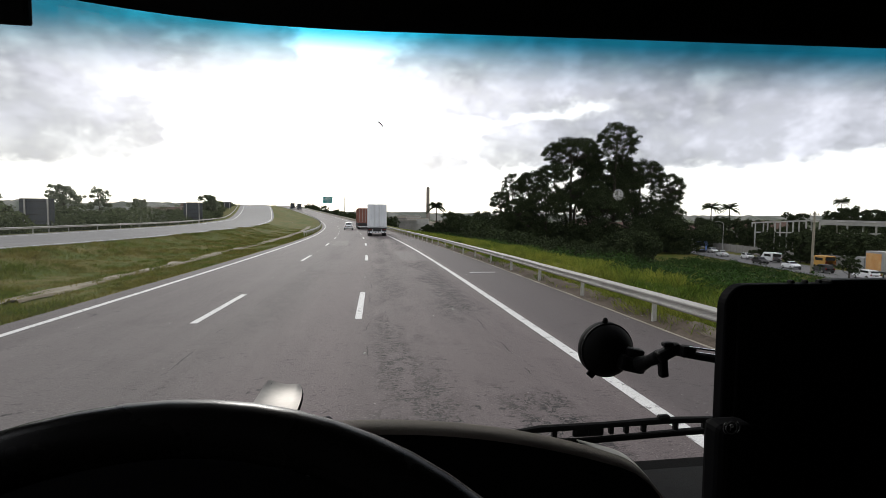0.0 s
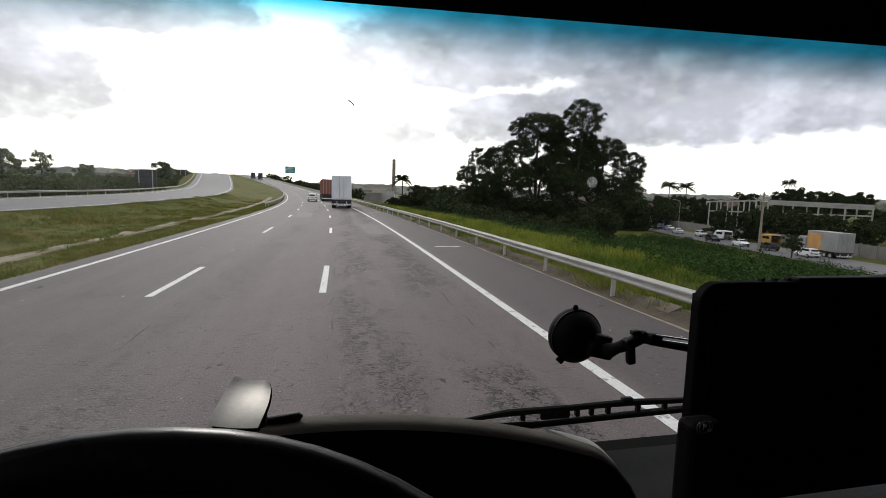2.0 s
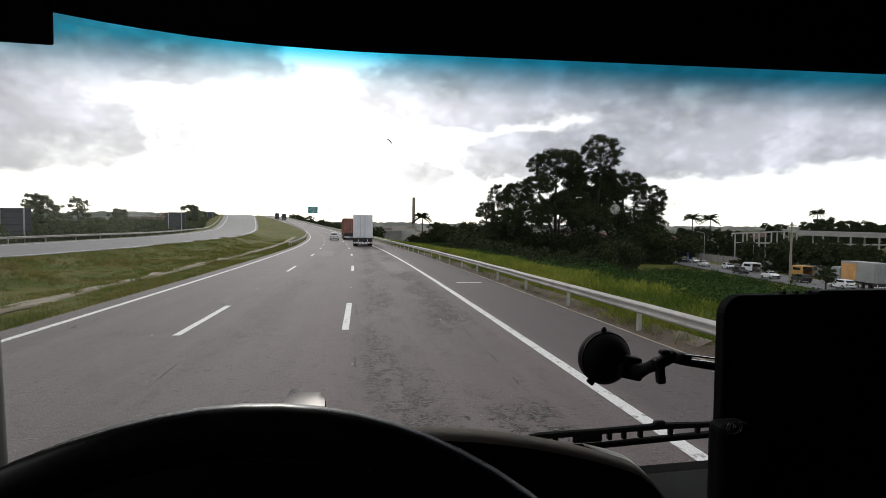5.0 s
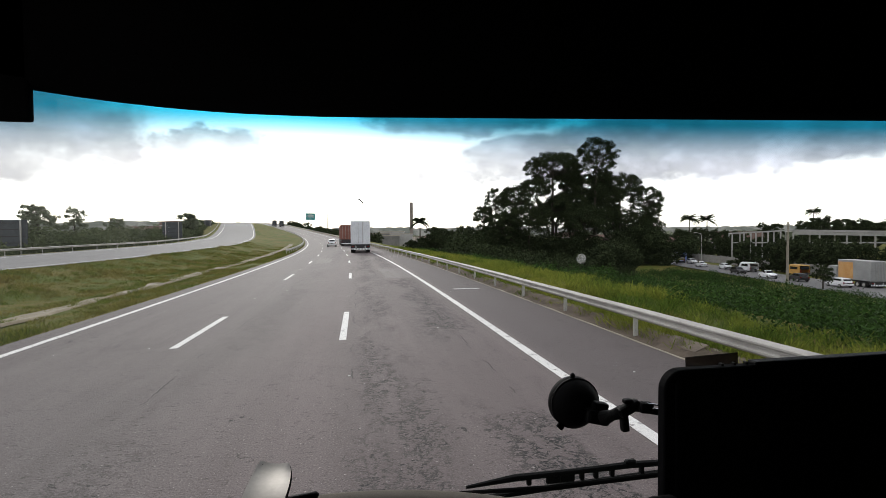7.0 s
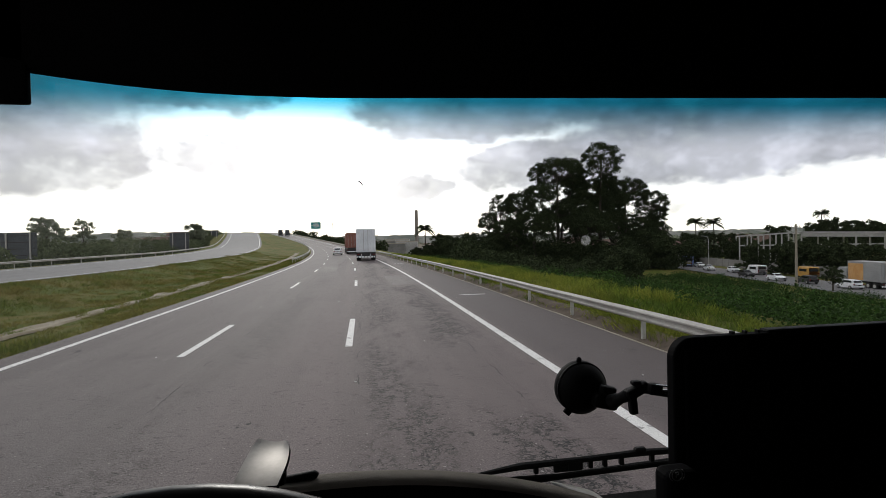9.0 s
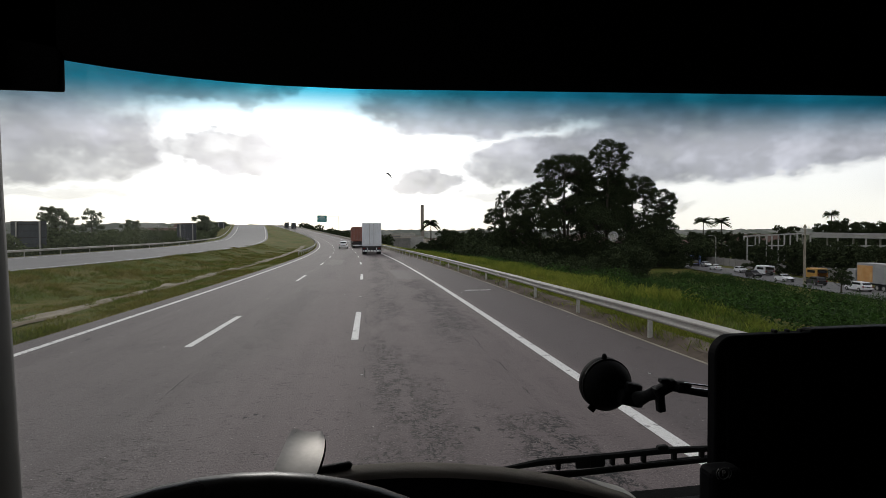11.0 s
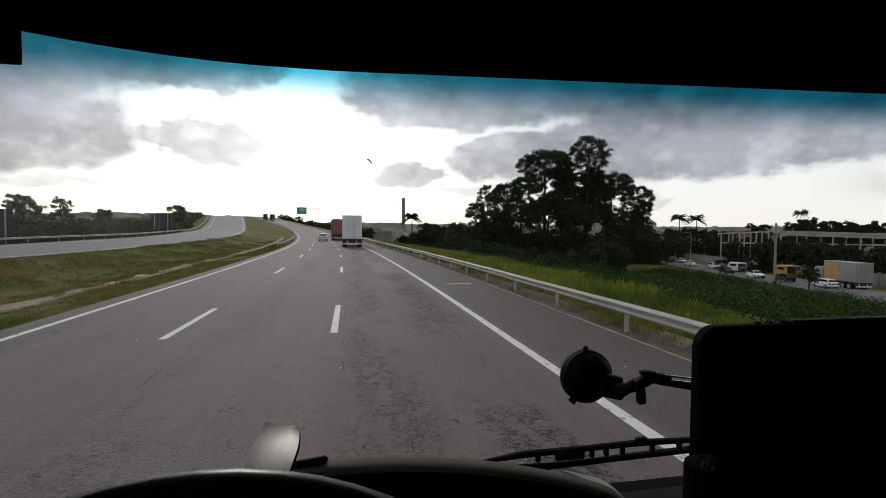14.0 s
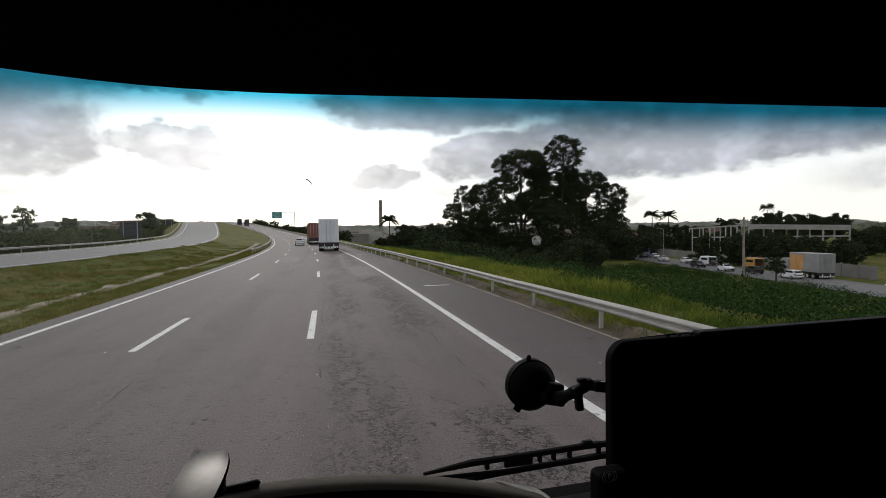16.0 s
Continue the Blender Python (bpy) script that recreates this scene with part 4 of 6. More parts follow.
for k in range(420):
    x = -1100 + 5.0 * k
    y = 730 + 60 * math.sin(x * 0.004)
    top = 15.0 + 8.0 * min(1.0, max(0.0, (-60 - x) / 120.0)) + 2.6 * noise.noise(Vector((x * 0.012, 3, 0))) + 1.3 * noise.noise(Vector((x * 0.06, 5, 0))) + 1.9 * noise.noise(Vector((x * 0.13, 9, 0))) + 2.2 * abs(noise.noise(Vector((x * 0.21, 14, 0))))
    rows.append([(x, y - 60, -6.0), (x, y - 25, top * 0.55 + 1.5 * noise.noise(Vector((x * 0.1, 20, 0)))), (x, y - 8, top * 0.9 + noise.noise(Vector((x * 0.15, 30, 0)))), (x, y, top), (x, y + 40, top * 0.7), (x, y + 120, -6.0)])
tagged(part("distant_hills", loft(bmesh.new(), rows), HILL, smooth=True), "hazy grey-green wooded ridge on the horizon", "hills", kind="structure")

# far woods on the skyline, their leaves coloured paler for haze
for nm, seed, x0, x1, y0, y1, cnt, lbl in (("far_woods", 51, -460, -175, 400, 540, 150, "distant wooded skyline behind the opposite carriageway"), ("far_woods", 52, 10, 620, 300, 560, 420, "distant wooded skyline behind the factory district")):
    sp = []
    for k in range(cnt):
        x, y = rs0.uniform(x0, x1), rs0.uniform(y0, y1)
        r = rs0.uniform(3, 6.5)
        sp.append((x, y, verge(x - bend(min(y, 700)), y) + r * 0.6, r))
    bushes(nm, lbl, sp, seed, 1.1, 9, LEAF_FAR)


def palm(loc, height, seed, label):
    rs = np.random.RandomState(seed)
    p = empty("palm_tree", loc, label, "palm tree", "palms")
    bm = tube(bmesh.new(), [(0.1 * math.sin(t * 2), 0, height * t) for t in np.linspace(0, 1, 7)], [0.28 - 0.12 * t for t in np.linspace(0, 1, 7)], 8)
    part("trunk", bm, BARK, p, smooth=True)
    cs, us, vs = [], [], []
    for i in range(46):
        a = i * 2.399
        up = rs.uniform(-0.15, 1.5)
        L = rs.uniform(2.9, 4.2)
        d = np.array([math.cos(a), math.sin(a), 0])
        for t in np.linspace(0.1, 1, 14):
            q = np.array([0, 0, height]) + d * L * t * math.cos(up * 0.7) + np.array([0, 0, L * (math.sin(up) * t - 0.5 * t * t)])
            for sgn in (-1, 1):
                w = 0.7 * (1 - 0.6 * t)
                side = np.cross(d, [0, 0, 1]) * sgn
                cs.append(q + side * w * 0.5 + np.array([0, 0, -0.12]))
                us.append(side * w * 0.5 + np.array([0, 0, -0.15]))
                vs.append(d * 0.11)
    quads("fronds", np.array(cs), np.array(us), np.array(vs), LEAF, p)
    return p


palm(spot(22.0, 172), 11.5, 61, "palm tree with drooping fronds above low trees")
palm(spot(127, 165), 14.6, 62, "palm tree with drooping fronds above low trees")
palm(spot(135.6, 166), 14.4, 63, "palm tree with drooping fronds above low trees")
palm(spot(211, 189), 18.0, 64, "palm tree with drooping fronds on the wooded skyline")


def grass(name, label, u0, u1, y0, y1, n, h, mat, seed, wide=0.02, lim=False, tuft=0):
    rs = np.random.RandomState(seed)
    y = y0 + (y1 - y0) * rs.random(n) ** 1.6
    u = rs.uniform(u0, u1, n)
    keep = np.sin(u * 1.1 + 2 * np.sin(y * 0.23)) * np.sin(y * 0.31 + 1.7 * np.sin(u * 0.6)) + rs.uniform(-1.2, 1.2, n) > -0.45
    if tuft:
        tu, ty = rs.uniform(u0, u1, tuft), y0 + (y1 - y0) * rs.random(tuft) ** 1.6
        pick = rs.randint(0, tuft, n)
        y, u = ty[pick] + rs.normal(scale=0.14, size=n), tu[pick] + rs.normal(scale=0.14, size=n)
        keep = np.ones(n, bool)
    if lim:
        keep &= u < hedge_edge(y) + 0.8
    u, y = u[keep], y[keep]
    h = h * (1 + 0.5 * np.sin(u * 0.9 + np.sin(y * 0.4)) * np.sin(y * 0.5))
    base = np.array([at(a, b, -0.02) for a, b in zip(u, y)])
    hh = h * (0.5 + 0.8 * rs.random(len(u)))
    lean = rs.normal(scale=0.6, size=(len(u), 2))
    up = np.stack([lean[:, 0] * hh, lean[:, 1] * hh, hh], 1) / 2
    ang = rs.uniform(0, math.pi, len(u))
    w = wide * (0.6 + 0.8 * rs.random(len(u)))
    side = np.stack([np.cos(ang) * w, np.sin(ang) * w, np.zeros(len(u))], 1)
    return tagged(quads(name, base + up, side, up, mat), label, "grass", kind="stuff")


grass("verge_grass", "long yellow-green grass on the verge behind the rail", 6.5, 18.0, 3.0, 95, 150000, 0.13, BLADE, 71, 0.006, True)
grass("grass_tufts", "taller loose grass tufts standing in the verge", 6.6, 18.0, 3.0, 80, 90000, 0.30, BLADE, 74, 0.006, True, 1500)
grass("verge_weeds", "short weeds under the guard rail", 6.05, 6.9, 2.0, 70, 22000, 0.17, BLADE, 72, 0.006, False, 500)
grass("median_grass", "mown olive grass of the median", -19.5, -7.3, 4.0, 110, 230000, 0.08, BLADE_DRY, 73, 0.008)
grass("median_tufts", "loose weed tufts in the median", -19.0, -7.6, 4.0, 80, 55000, 0.15, BLADE_DRY, 75, 0.007, False, 900)


# ---------------------------------------------------------------- vehicles on the road
def wheel(parent, x, y, r, w, name="wheel"):
    bm = cyl(bmesh.new(), (x - w / 2, y, r), (x + w / 2, y, r), r, 22)
    t = part(name, bm, TYRE, parent, smooth=False)
    rim = cyl(bmesh.new(), (x - w / 2 - 0.012, y, r), (x + w / 2 + 0.012, y, r), r * 0.55, 14)
    part("rim", rim, POST, t)
    return t


def box_truck(loc, label, body_mat, length, rz=0.0, ribs=10, stakes=False):
    """A lorry with a box body seen from behind: ribbed rear doors, chassis, under-run bar, lights, wheels, cab."""
    tr = empty("truck", loc, label, "truck", "traffic ahead", rz=rz)
    W, H0, H1, L = 2.55, 1.15, 4.25, length
    part("cargo_box", boxes(((0, L / 2, (H0 + H1) / 2), (W, L, H1 - H0), 0.04, 1)), body_mat, tr)
    for s in (-1, 1):
        door = part("rear_door", boxes(((s * W / 4, -0.03, (H0 + H1) / 2), (W / 2 - 0.06, 0.05, H1 - H0 - 0.16), 0.012, 1)), body_mat, tr)
        for k in range(ribs // 2):
            x = s * (0.12 + (W / 2 - 0.2) * (k + 0.5) / (ribs // 2))
            part("rib", boxes(((x, -0.07, (H0 + H1) / 2), (0.10, 0.06, H1 - H0 - 0.3), 0.02, 1)), body_mat, door)
        part("lock_rod", cyl(bmesh.new(), (s * 0.28, -0.11, H0 + 0.15), (s * 0.28, -0.11, H1 - 0.15), 0.022, 8), GALV, door)
    part("chassis", boxes(((0, L / 2, 0.95), (0.9, L, 0.28)), ((0, 0.15, 1.06), (W, 0.25, 0.16))), DARK_METAL, tr)
    part("under_frame", boxes(((0, 0.45, 0.80), (2.3, 0.5, 0.42), 0.03, 1)), DARK_METAL, tr)
    bar = part("bumper", boxes(((0, 0.05, 0.52), (2.35, 0.10, 0.20), 0.02, 1), ((-0.6, 0.15, 0.75), (0.08, 0.08, 0.4)), ((0.6, 0.15, 0.75), (0.08, 0.08, 0.4))), WHITE_PAINT, tr, "white under-run bar with dark stripes")
    for k in range(6):
        part("stripe", boxes(((-0.98 + 0.39 * k, -0.012, 0.52), (0.13, 0.02, 0.17))), DARK_METAL, bar)
    for s in (-1, 1):
        part("tail_light", boxes(((s * 0.98, -0.02, 0.86), (0.26, 0.08, 0.10), 0.015, 1)), LAMP_RED, tr)
        part("mudflap", boxes(((s * 0.95, 0.55, 0.55), (0.6, 0.02, 0.6))), RUBBER, tr)
        for y in (1.4, 2.7):
            wheel(tr, s * 0.97, y, 0.5, 0.58)
        wheel(tr, s * 1.05, L + 1.1, 0.5, 0.3)
    part("cab", boxes(((0, L + 1.25, 1.9), (2.45, 1.9, 2.5), 0.12, 2)), body_mat, tr)
    part("cab_window", boxes(((0, L + 2.18, 2.4), (2.1, 0.06, 0.8), 0.02, 1)), CAR_GLASS, tr)
    return tr


def container_truck(loc, label, rz=0.0):
    """A long lorry with two brown-red containers on its bed."""
    tr = empty("truck", loc, label, "truck", "traffic ahead", rz=rz)
    for y0 in (0.0, 7.4):
        c = part("container", boxes(((0, y0 + 3.4, 2.85), (2.5, 6.8, 3.0), 0.04, 1)), RED_PAINT, tr)
        for k in range(12):
            for s in (-1, 1):
                part("rib", boxes(((s * 1.26, y0 + 0.4 + 0.55 * k, 2.85), (0.05, 0.16, 2.7))), RED_PAINT, c)
        for x in (-0.9, -0.3, 0.3, 0.9):
            part("lock_rod", cyl(bmesh.new(), (x, y0 - 0.04, 1.5), (x, y0 - 0.04, 4.2), 0.03, 6), GALV, c)
    part("chassis", boxes(((0, 7.2, 1.12), (2.3, 14.4, 0.3)), ((0, 0.4, 0.8), (2.2, 0.6, 0.35))), DARK_METAL, tr)
    part("bumper", boxes(((0, 0.0, 0.55), (2.3, 0.1, 0.16), 0.02, 1)), WHITE_PAINT, tr)
    part("cab", boxes(((0, 16.0, 2.0), (2.45, 2.0, 2.7), 0.12, 2)), SIGN_BACK, tr)
    for s in (-1, 1):
        part("tail_light", boxes(((s * 0.95, -0.02, 0.85), (0.26, 0.08, 0.1), 0.015, 1)), LAMP_RED, tr)
        for y in (1.4, 2.6, 8.0, 9.2, 16.0):
            wheel(tr, s * 0.97, y, 0.5, 0.5)
    return tr


def van(loc, label, paint, L, H, rz, name="van", windows=3):
    """A van or bus: one rounded body, windows, bumpers, lights, wheels."""
    vn = empty(name, loc, label, name, "cars on the side street", rz=rz)
    W = 1.9 if H < 2.6 else 2.5
    prof = [(-L / 2, 0.4, H * 0.94), (-L / 2 + 0.15, 0.35, H), (L / 2 - 1.0, 0.35, H), (L / 2 - 0.25, 0.35, H * 0.62), (L / 2, 0.4, H * 0.5)]
    if H > 2.6:
        prof[2:] = [(L / 2 - 0.3, 0.35, H), (L / 2, 0.4, H * 0.9)]
    bm = loft(bmesh.new(), [[(-W / 2, y, z0), (-W / 2, y, z1 - 0.12), (-W / 2 + 0.15, y, z1), (W / 2 - 0.15, y, z1), (W / 2, y, z1 - 0.12), (W / 2, y, z0), (-W / 2, y, z0)] for y, z0, z1 in prof])
    bmesh.ops.holes_fill(bm, edges=bm.edges, sides=8)
    bmesh.ops.recalc_face_normals(bm, faces=bm.faces)
    part("body", bm, paint, vn)
    for s in (-1, 1):
        for k in range(windows):
            y = -L / 2 + 0.5 + (L - 1.6) * (k + 0.5) / windows
            part("side_window", boxes(((s * W / 2, y, H * 0.70), (0.03, (L - 1.6) / windows * 0.82, H * 0.24), 0.01, 1)), CAR_GLASS, vn)
        part("tail_light", boxes(((s * (W / 2 - 0.15), -L / 2, 0.95), (0.18, 0.06, 0.3), 0.02, 1)), LAMP_RED, vn)
        for y in (-L * 0.3, L * 0.32):
            wheel(vn, s * (W / 2 - 0.13), y, 0.34 if H < 2.6 else 0.46, 0.24)
    part("rear_window", boxes(((0, -L / 2 - 0.005, H * 0.72), (W * 0.8, 0.03, H * 0.22), 0.01, 1)), CAR_GLASS, vn)
    part("bumper", boxes(((0, -L / 2 - 0.05, 0.5), (W * 0.95, 0.1, 0.2), 0.03, 1)), DARK_METAL, vn)
    return vn


def car(loc, label, paint, rz=0.0, pickup=False, name="car", group="traffic ahead"):
    """A small car: lofted body with cabin, glass, lights, bumpers, wheels."""
    cr = empty(name, loc, label, "car", group, rz=rz)
    secs = [(-1.95, 0.42, 0.78), (-1.85, 0.32, 0.92), (-1.2, 0.26, 0.98), (0.9, 0.26, 0.95), (1.7, 0.30, 0.80), (1.95, 0.40, 0.65)]
    rows = []
    for y, z0, z1 in secs:
        w = 0.84 if abs(y) < 1.7 else 0.76
        rows.append([(-w * 0.96, y, z0), (-w, y, (z0 + z1) / 2), (-w * 0.93, y, z1), (w * 0.93, y, z1), (w, y, (z0 + z1) / 2), (w * 0.96, y, z0), (-w * 0.96, y, z0)])
    bm = loft(bmesh.new(), rows)
    bmesh.ops.holes_fill(bm, edges=bm.edges, sides=8)
    bmesh.ops.remove_doubles(bm, verts=bm.verts, dist=0.001)
    bmesh.ops.recalc_face_normals(bm, faces=bm.faces)
    part("body", bm, paint, cr, smooth=False)
    y0, y1 = (-0.6, 0.85) if pickup else (-1.8, 0.95)
    bm = bmesh.new()
    cab = [(y0, 0.74, 0.95), (y0 + 0.35, 0.62, 1.42), (y1 - 0.75, 0.60, 1.45), (y1, 0.74, 0.94)]
    loft(bm, [[(-w, y, 0.9), (-w * 0.98, y, z - 0.05), (-w * 0.9, y, z), (w * 0.9, y, z), (w * 0.98, y, z - 0.05), (w, y, 0.9)] for y, w, z in cab])
    bmesh.ops.recalc_face_normals(bm, faces=bm.faces)
    part("cabin", bm, paint, cr)
    part("rear_window", boxes(((0, y0 + 0.12, 1.19), (1.08, 0.03, 0.34), 0.01, 1, Matrix.Rotation(radians(-36), 4, "X"))), CAR_GLASS, cr)
    part("windscreen", boxes(((0, y1 - 0.33, 1.2), (1.16, 0.03, 0.55), 0.01, 1, Matrix.Rotation(radians(55), 4, "X"))), CAR_GLASS, cr)
    for s in (-1, 1):
        part("side_window", boxes(((s * 0.69, (y0 + y1) / 2 - 0.1, 1.19), (0.03, (y1 - y0) * 0.6, 0.32), 0.01, 1)), CAR_GLASS, cr)
        part("tail_light", boxes(((s * 0.66, -1.93, 0.78), (0.2, 0.08, 0.2), 0.02, 1)), LAMP_RED, cr)
        part("headlight", boxes(((s * 0.6, 1.86, 0.66), (0.28, 0.12, 0.14), 0.02, 1)), CHROME, cr)
        for y in (-1.25, 1.25):
            wheel(cr, s * 0.76, y, 0.30, 0.2)
    part("bumper", boxes(((0, -1.96, 0.5), (1.5, 0.1, 0.2), 0.03, 1)), paint, cr)
    part("number_plate", boxes(((0, -2.015, 0.66), (0.4, 0.015, 0.12))), MARKGREY, cr)
    return cr


box_truck((0.23, 63.5, rise(60)), "white ribbed box lorry seen from behind on the motorway", BOX_WHITE, 9.0)
container_truck((-2.3, 98, rise(98)), "long lorry with two faded brown-red containers", 3.6)
car((-5.2, 95, rise(95)), "small silver-white hatchback in the fast lane", WHITE_PAINT, 3.0)
for u, y in ((-4.8, 345), (-1.2, 338)):
    box_truck((bend(y) + u, y, rise(y)), "dark lorry far off near the crest", SIGN_BACK, 7.0, 13.0)


def tanker(loc, rz):
    """An oncoming tanker lorry: white cab, long steel tank, wheels."""
    tr = empty("tanker_truck", loc, "white tanker lorry on the opposite carriageway", "truck", rz=rz)
    part("cab", boxes(((0, 1.0, 2.1), (2.45, 2.0, 2.6), 0.12, 2)), WHITE_PAINT, tr)
    part("windscreen", boxes(((0, 2.02, 2.5), (2.1, 0.05, 0.85), 0.03, 1)), CAR_GLASS, tr)
    part("grille", boxes(((0, 2.03, 1.45), (1.9, 0.06, 0.8), 0.03, 1)), DARK_METAL, tr)
    part("bumper", boxes(((0, 2.05, 0.75), (2.4, 0.16, 0.4), 0.05, 1)), WHITE_PAINT, tr)
    bm = tube(bmesh.new(), [(0, -0.6, 2.4), (0, -0.8, 2.4), (0, -11.6, 2.4), (0, -11.8, 2.4)], [0.9, 1.15, 1.15, 0.9], 24)
    part("tank", bm, GALV, tr, smooth=True)
    part("chassis", boxes(((0, -5.5, 0.95), (1.0, 13, 0.3))), DARK_METAL, tr)
    for s in (-1, 1):
        part("headlight", boxes(((s * 0.95, 2.12, 0.95), (0.4, 0.06, 0.2), 0.02, 1)), CHROME, tr)
        for y in (0.9, -2.0, -3.2, -8.6, -9.8, -11.0):
            wheel(tr, s * 1.0, y, 0.5, 0.4)
    return tr


# ---------------------------------------------------------------- signs, chimney, buildings
def sign_cantilever():
    sg = empty("motorway_sign", (-18.5, 292, 3.0), "green overhead direction sign on a grey cantilever post", "road sign")
    part("mast", cyl(bmesh.new(), (0, 0, 0), (0, 0, 13.2), 0.22, 12, 0.16), POST, sg)
    bm = bmesh.new()
    for z in (11.6, 12.7):
        cyl(bm, (0, 0, z), (-7.3, 0, z), 0.09, 8)
    for k in range(8):
        cyl(bm, (-0.9 * k, 0, 11.6 if k % 2 else 12.7), (-0.9 * (k + 1), 0, 12.7 if k % 2 else 11.6), 0.05, 6)
    part("arm", bm, POST, sg)
    p = part("panel", boxes(((-9.9, -0.15, 11.2), (5.6, 0.12, 4.0), 0.02, 1)), SIGN_GREEN, sg)
    for z, w, x in ((12.6, 2.2, -9.9), (11.9, 3.6, -9.7), (11.2, 3.4, -9.6), (10.5, 3.8, -9.6), (9.8, 1.4, -9.9)):
        part("legend_line", boxes(((x, -0.225, z), (w, 0.02, 0.28))), PAINT, p)
    part("shield", boxes(((-12.1, -0.225, 11.3), (0.6, 0.02, 0.7), 0.05, 1)), PAINT, p)
    return sg


sign_cantilever()


def sign_back(x, y, w, h, z0, label):
    sg = empty("sign_board", spot(x, y), label, "road sign", "boards seen from behind")
    zb = z0 - spot(x, y)[2]
    part("panel", boxes(((0, 0, zb + h / 2), (w, 0.08, h), 0.01, 1)), SIGN_BACK, sg)
    for s in (-0.33, 0.33):
        part("post", boxes(((s * w, -0.16, (zb + h) / 2 - 0.2), (0.16, 0.14, zb + h + 0.3))), POST, sg)
    for k in range(4):
        part("batten", boxes(((0, -0.06, zb + h * (k + 0.5) / 4), (w * 0.98, 0.05, 0.08))), DARK_METAL, sg)
    return sg


sign_back(-46.5, 130, 4.6, 4.2, 2.0, "large dark sign board seen from behind on two posts")
sign_back(-46.4, 73, 4.4, 3.6, 1.2, "large dark sign board seen from behind beyond the opposite rail")
sign_back(-66.0, 225, 3.2, 2.8, 7.2, "dark sign board seen from behind further up the road")

ch = empty("chimney", (55.0, 500, -5.5), "tall square brick factory chimney", "chimney")
part("shaft", tube(bmesh.new(), [(0, 0, 0), (0, 0, 40), (0, 0, 42.6)], [2.0, 1.7, 1.7], 4), BRICKSTACK, ch)
part("cap", boxes(((0, 0, 42.9), (2.6, 2.6, 0.6), 0.05, 1)), BRICKSTACK, ch)


def factory(x, y, bays, bw, depth, h):
    fa = empty("factory", (x, y, -5.6), "long grey factory shed with a sawtooth roof", "factory")
    part("wall", boxes(((bays * bw / 2, depth / 2, h / 2), (bays * bw, depth, h))), GREY_WALL, fa)
    for k in range(bays):
        bm = bmesh.new()
        vs = [bm.verts.new(p) for p in ((k * bw, -0.3, h), (k * bw, -0.3, h + 2.4), (k * bw + bw * 0.97, -0.3, h + 0.5), (k * bw + bw * 0.97, -0.3, h), (k * bw, depth, h), (k * bw, depth, h + 2.4), (k * bw + bw * 0.97, depth, h + 0.5), (k * bw + bw * 0.97, depth, h))]
        for f in ((0, 1, 2, 3), (7, 6, 5, 4), (0, 4, 5, 1), (1, 5, 6, 2), (2, 6, 7, 3), (3, 7, 4, 0)):
            bm.faces.new([vs[i] for i in f])
        bmesh.ops.recalc_face_normals(bm, faces=bm.faces)
        part("roof_bay", bm, ROOFSHEET, fa)
        part("window", boxes(((k * bw + bw / 2, -0.06, h * 0.6), (bw * 0.6, 0.1, 1.0))), CAR_GLASS, fa)
    return fa


factory(34, 290, 9, 8.0, 30, 5.0)


def house(name, loc, w, dep, h, wall, roof, label, storeys=2, rz=0.0, flat=False):
    ho = empty(name, loc, label, "building", "far buildings", rz=rz)
    part("wall", boxes(((0, dep / 2, h / 2 - 2), (w, dep, h + 4))), wall, ho)
    if flat:
        part("roof", boxes(((0, dep / 2, h + 0.2), (w + 0.4, dep + 0.4, 0.4))), ROOFSHEET, ho)
    else:
        bm = bmesh.new()
        e, r = 0.4, w * 0.22
        vs = [bm.verts.new(p) for p in ((-w / 2 - e, -e, h), (w / 2 + e, -e, h), (w / 2 + e, dep + e, h), (-w / 2 - e, dep + e, h), (-w / 2 - e, dep / 2, h + r), (w / 2 + e, dep / 2, h + r))]
        for f in ((0, 1, 5, 4), (2, 3, 4, 5), (0, 4, 3), (1, 2, 5), (0, 3, 2, 1)):
            bm.faces.new([vs[i] for i in f])
        part("roof", bm, roof, ho)
    n = max(2, int(w / 3))
    for s in range(storeys):
        for k in range(n):
            part("window", boxes(((-w / 2 + w * (k + 0.5) / n, -0.04, h * (s + 0.55) / storeys), (w / n * 0.45, 0.1, h / storeys * 0.4))), CAR_GLASS, ho)
    return ho


house("office_block", (110, 330, -4.5), 22, 14, 13, PLASTER, ROOFSHEET, "pale flat-roofed office block beyond the factory", 4, 0, True)
for x, y, w, h in ((30, 330, 12, 5), (48, 345, 14, 6), (66, 350, 11, 5), (20, 380, 14, 6), (95, 300, 12, 6), (140, 300, 16, 7), (-150, 330, 14, 5), (-175, 350, 12, 5), (-135, 380, 14, 6), (-205, 330, 16, 6), (-120, 300, 11, 5), (-250, 400, 16, 6), (-290, 420, 18, 6), (-225, 380, 13, 5), (-330, 400, 15, 6), (-185, 420, 15, 6), (-160, 440, 16, 6)):
    house("house", (x, y, verge(x - bend(y), y) - 0.3), w, 9, h, PLASTER if (x + y) % 3 else GREY_WALL, ROOFTILE, "small house with a clay-tile roof in the distance", 1 if h < 6 else 2)



def street_x(y):
    return 57 + (0.29 if y > 0 else 0.115) * y


def street_z(y):
    """The low street climbs a little towards the houses."""
    return -6.33 + 3.4 * min(1.0, max(0.0, -y / 200.0))


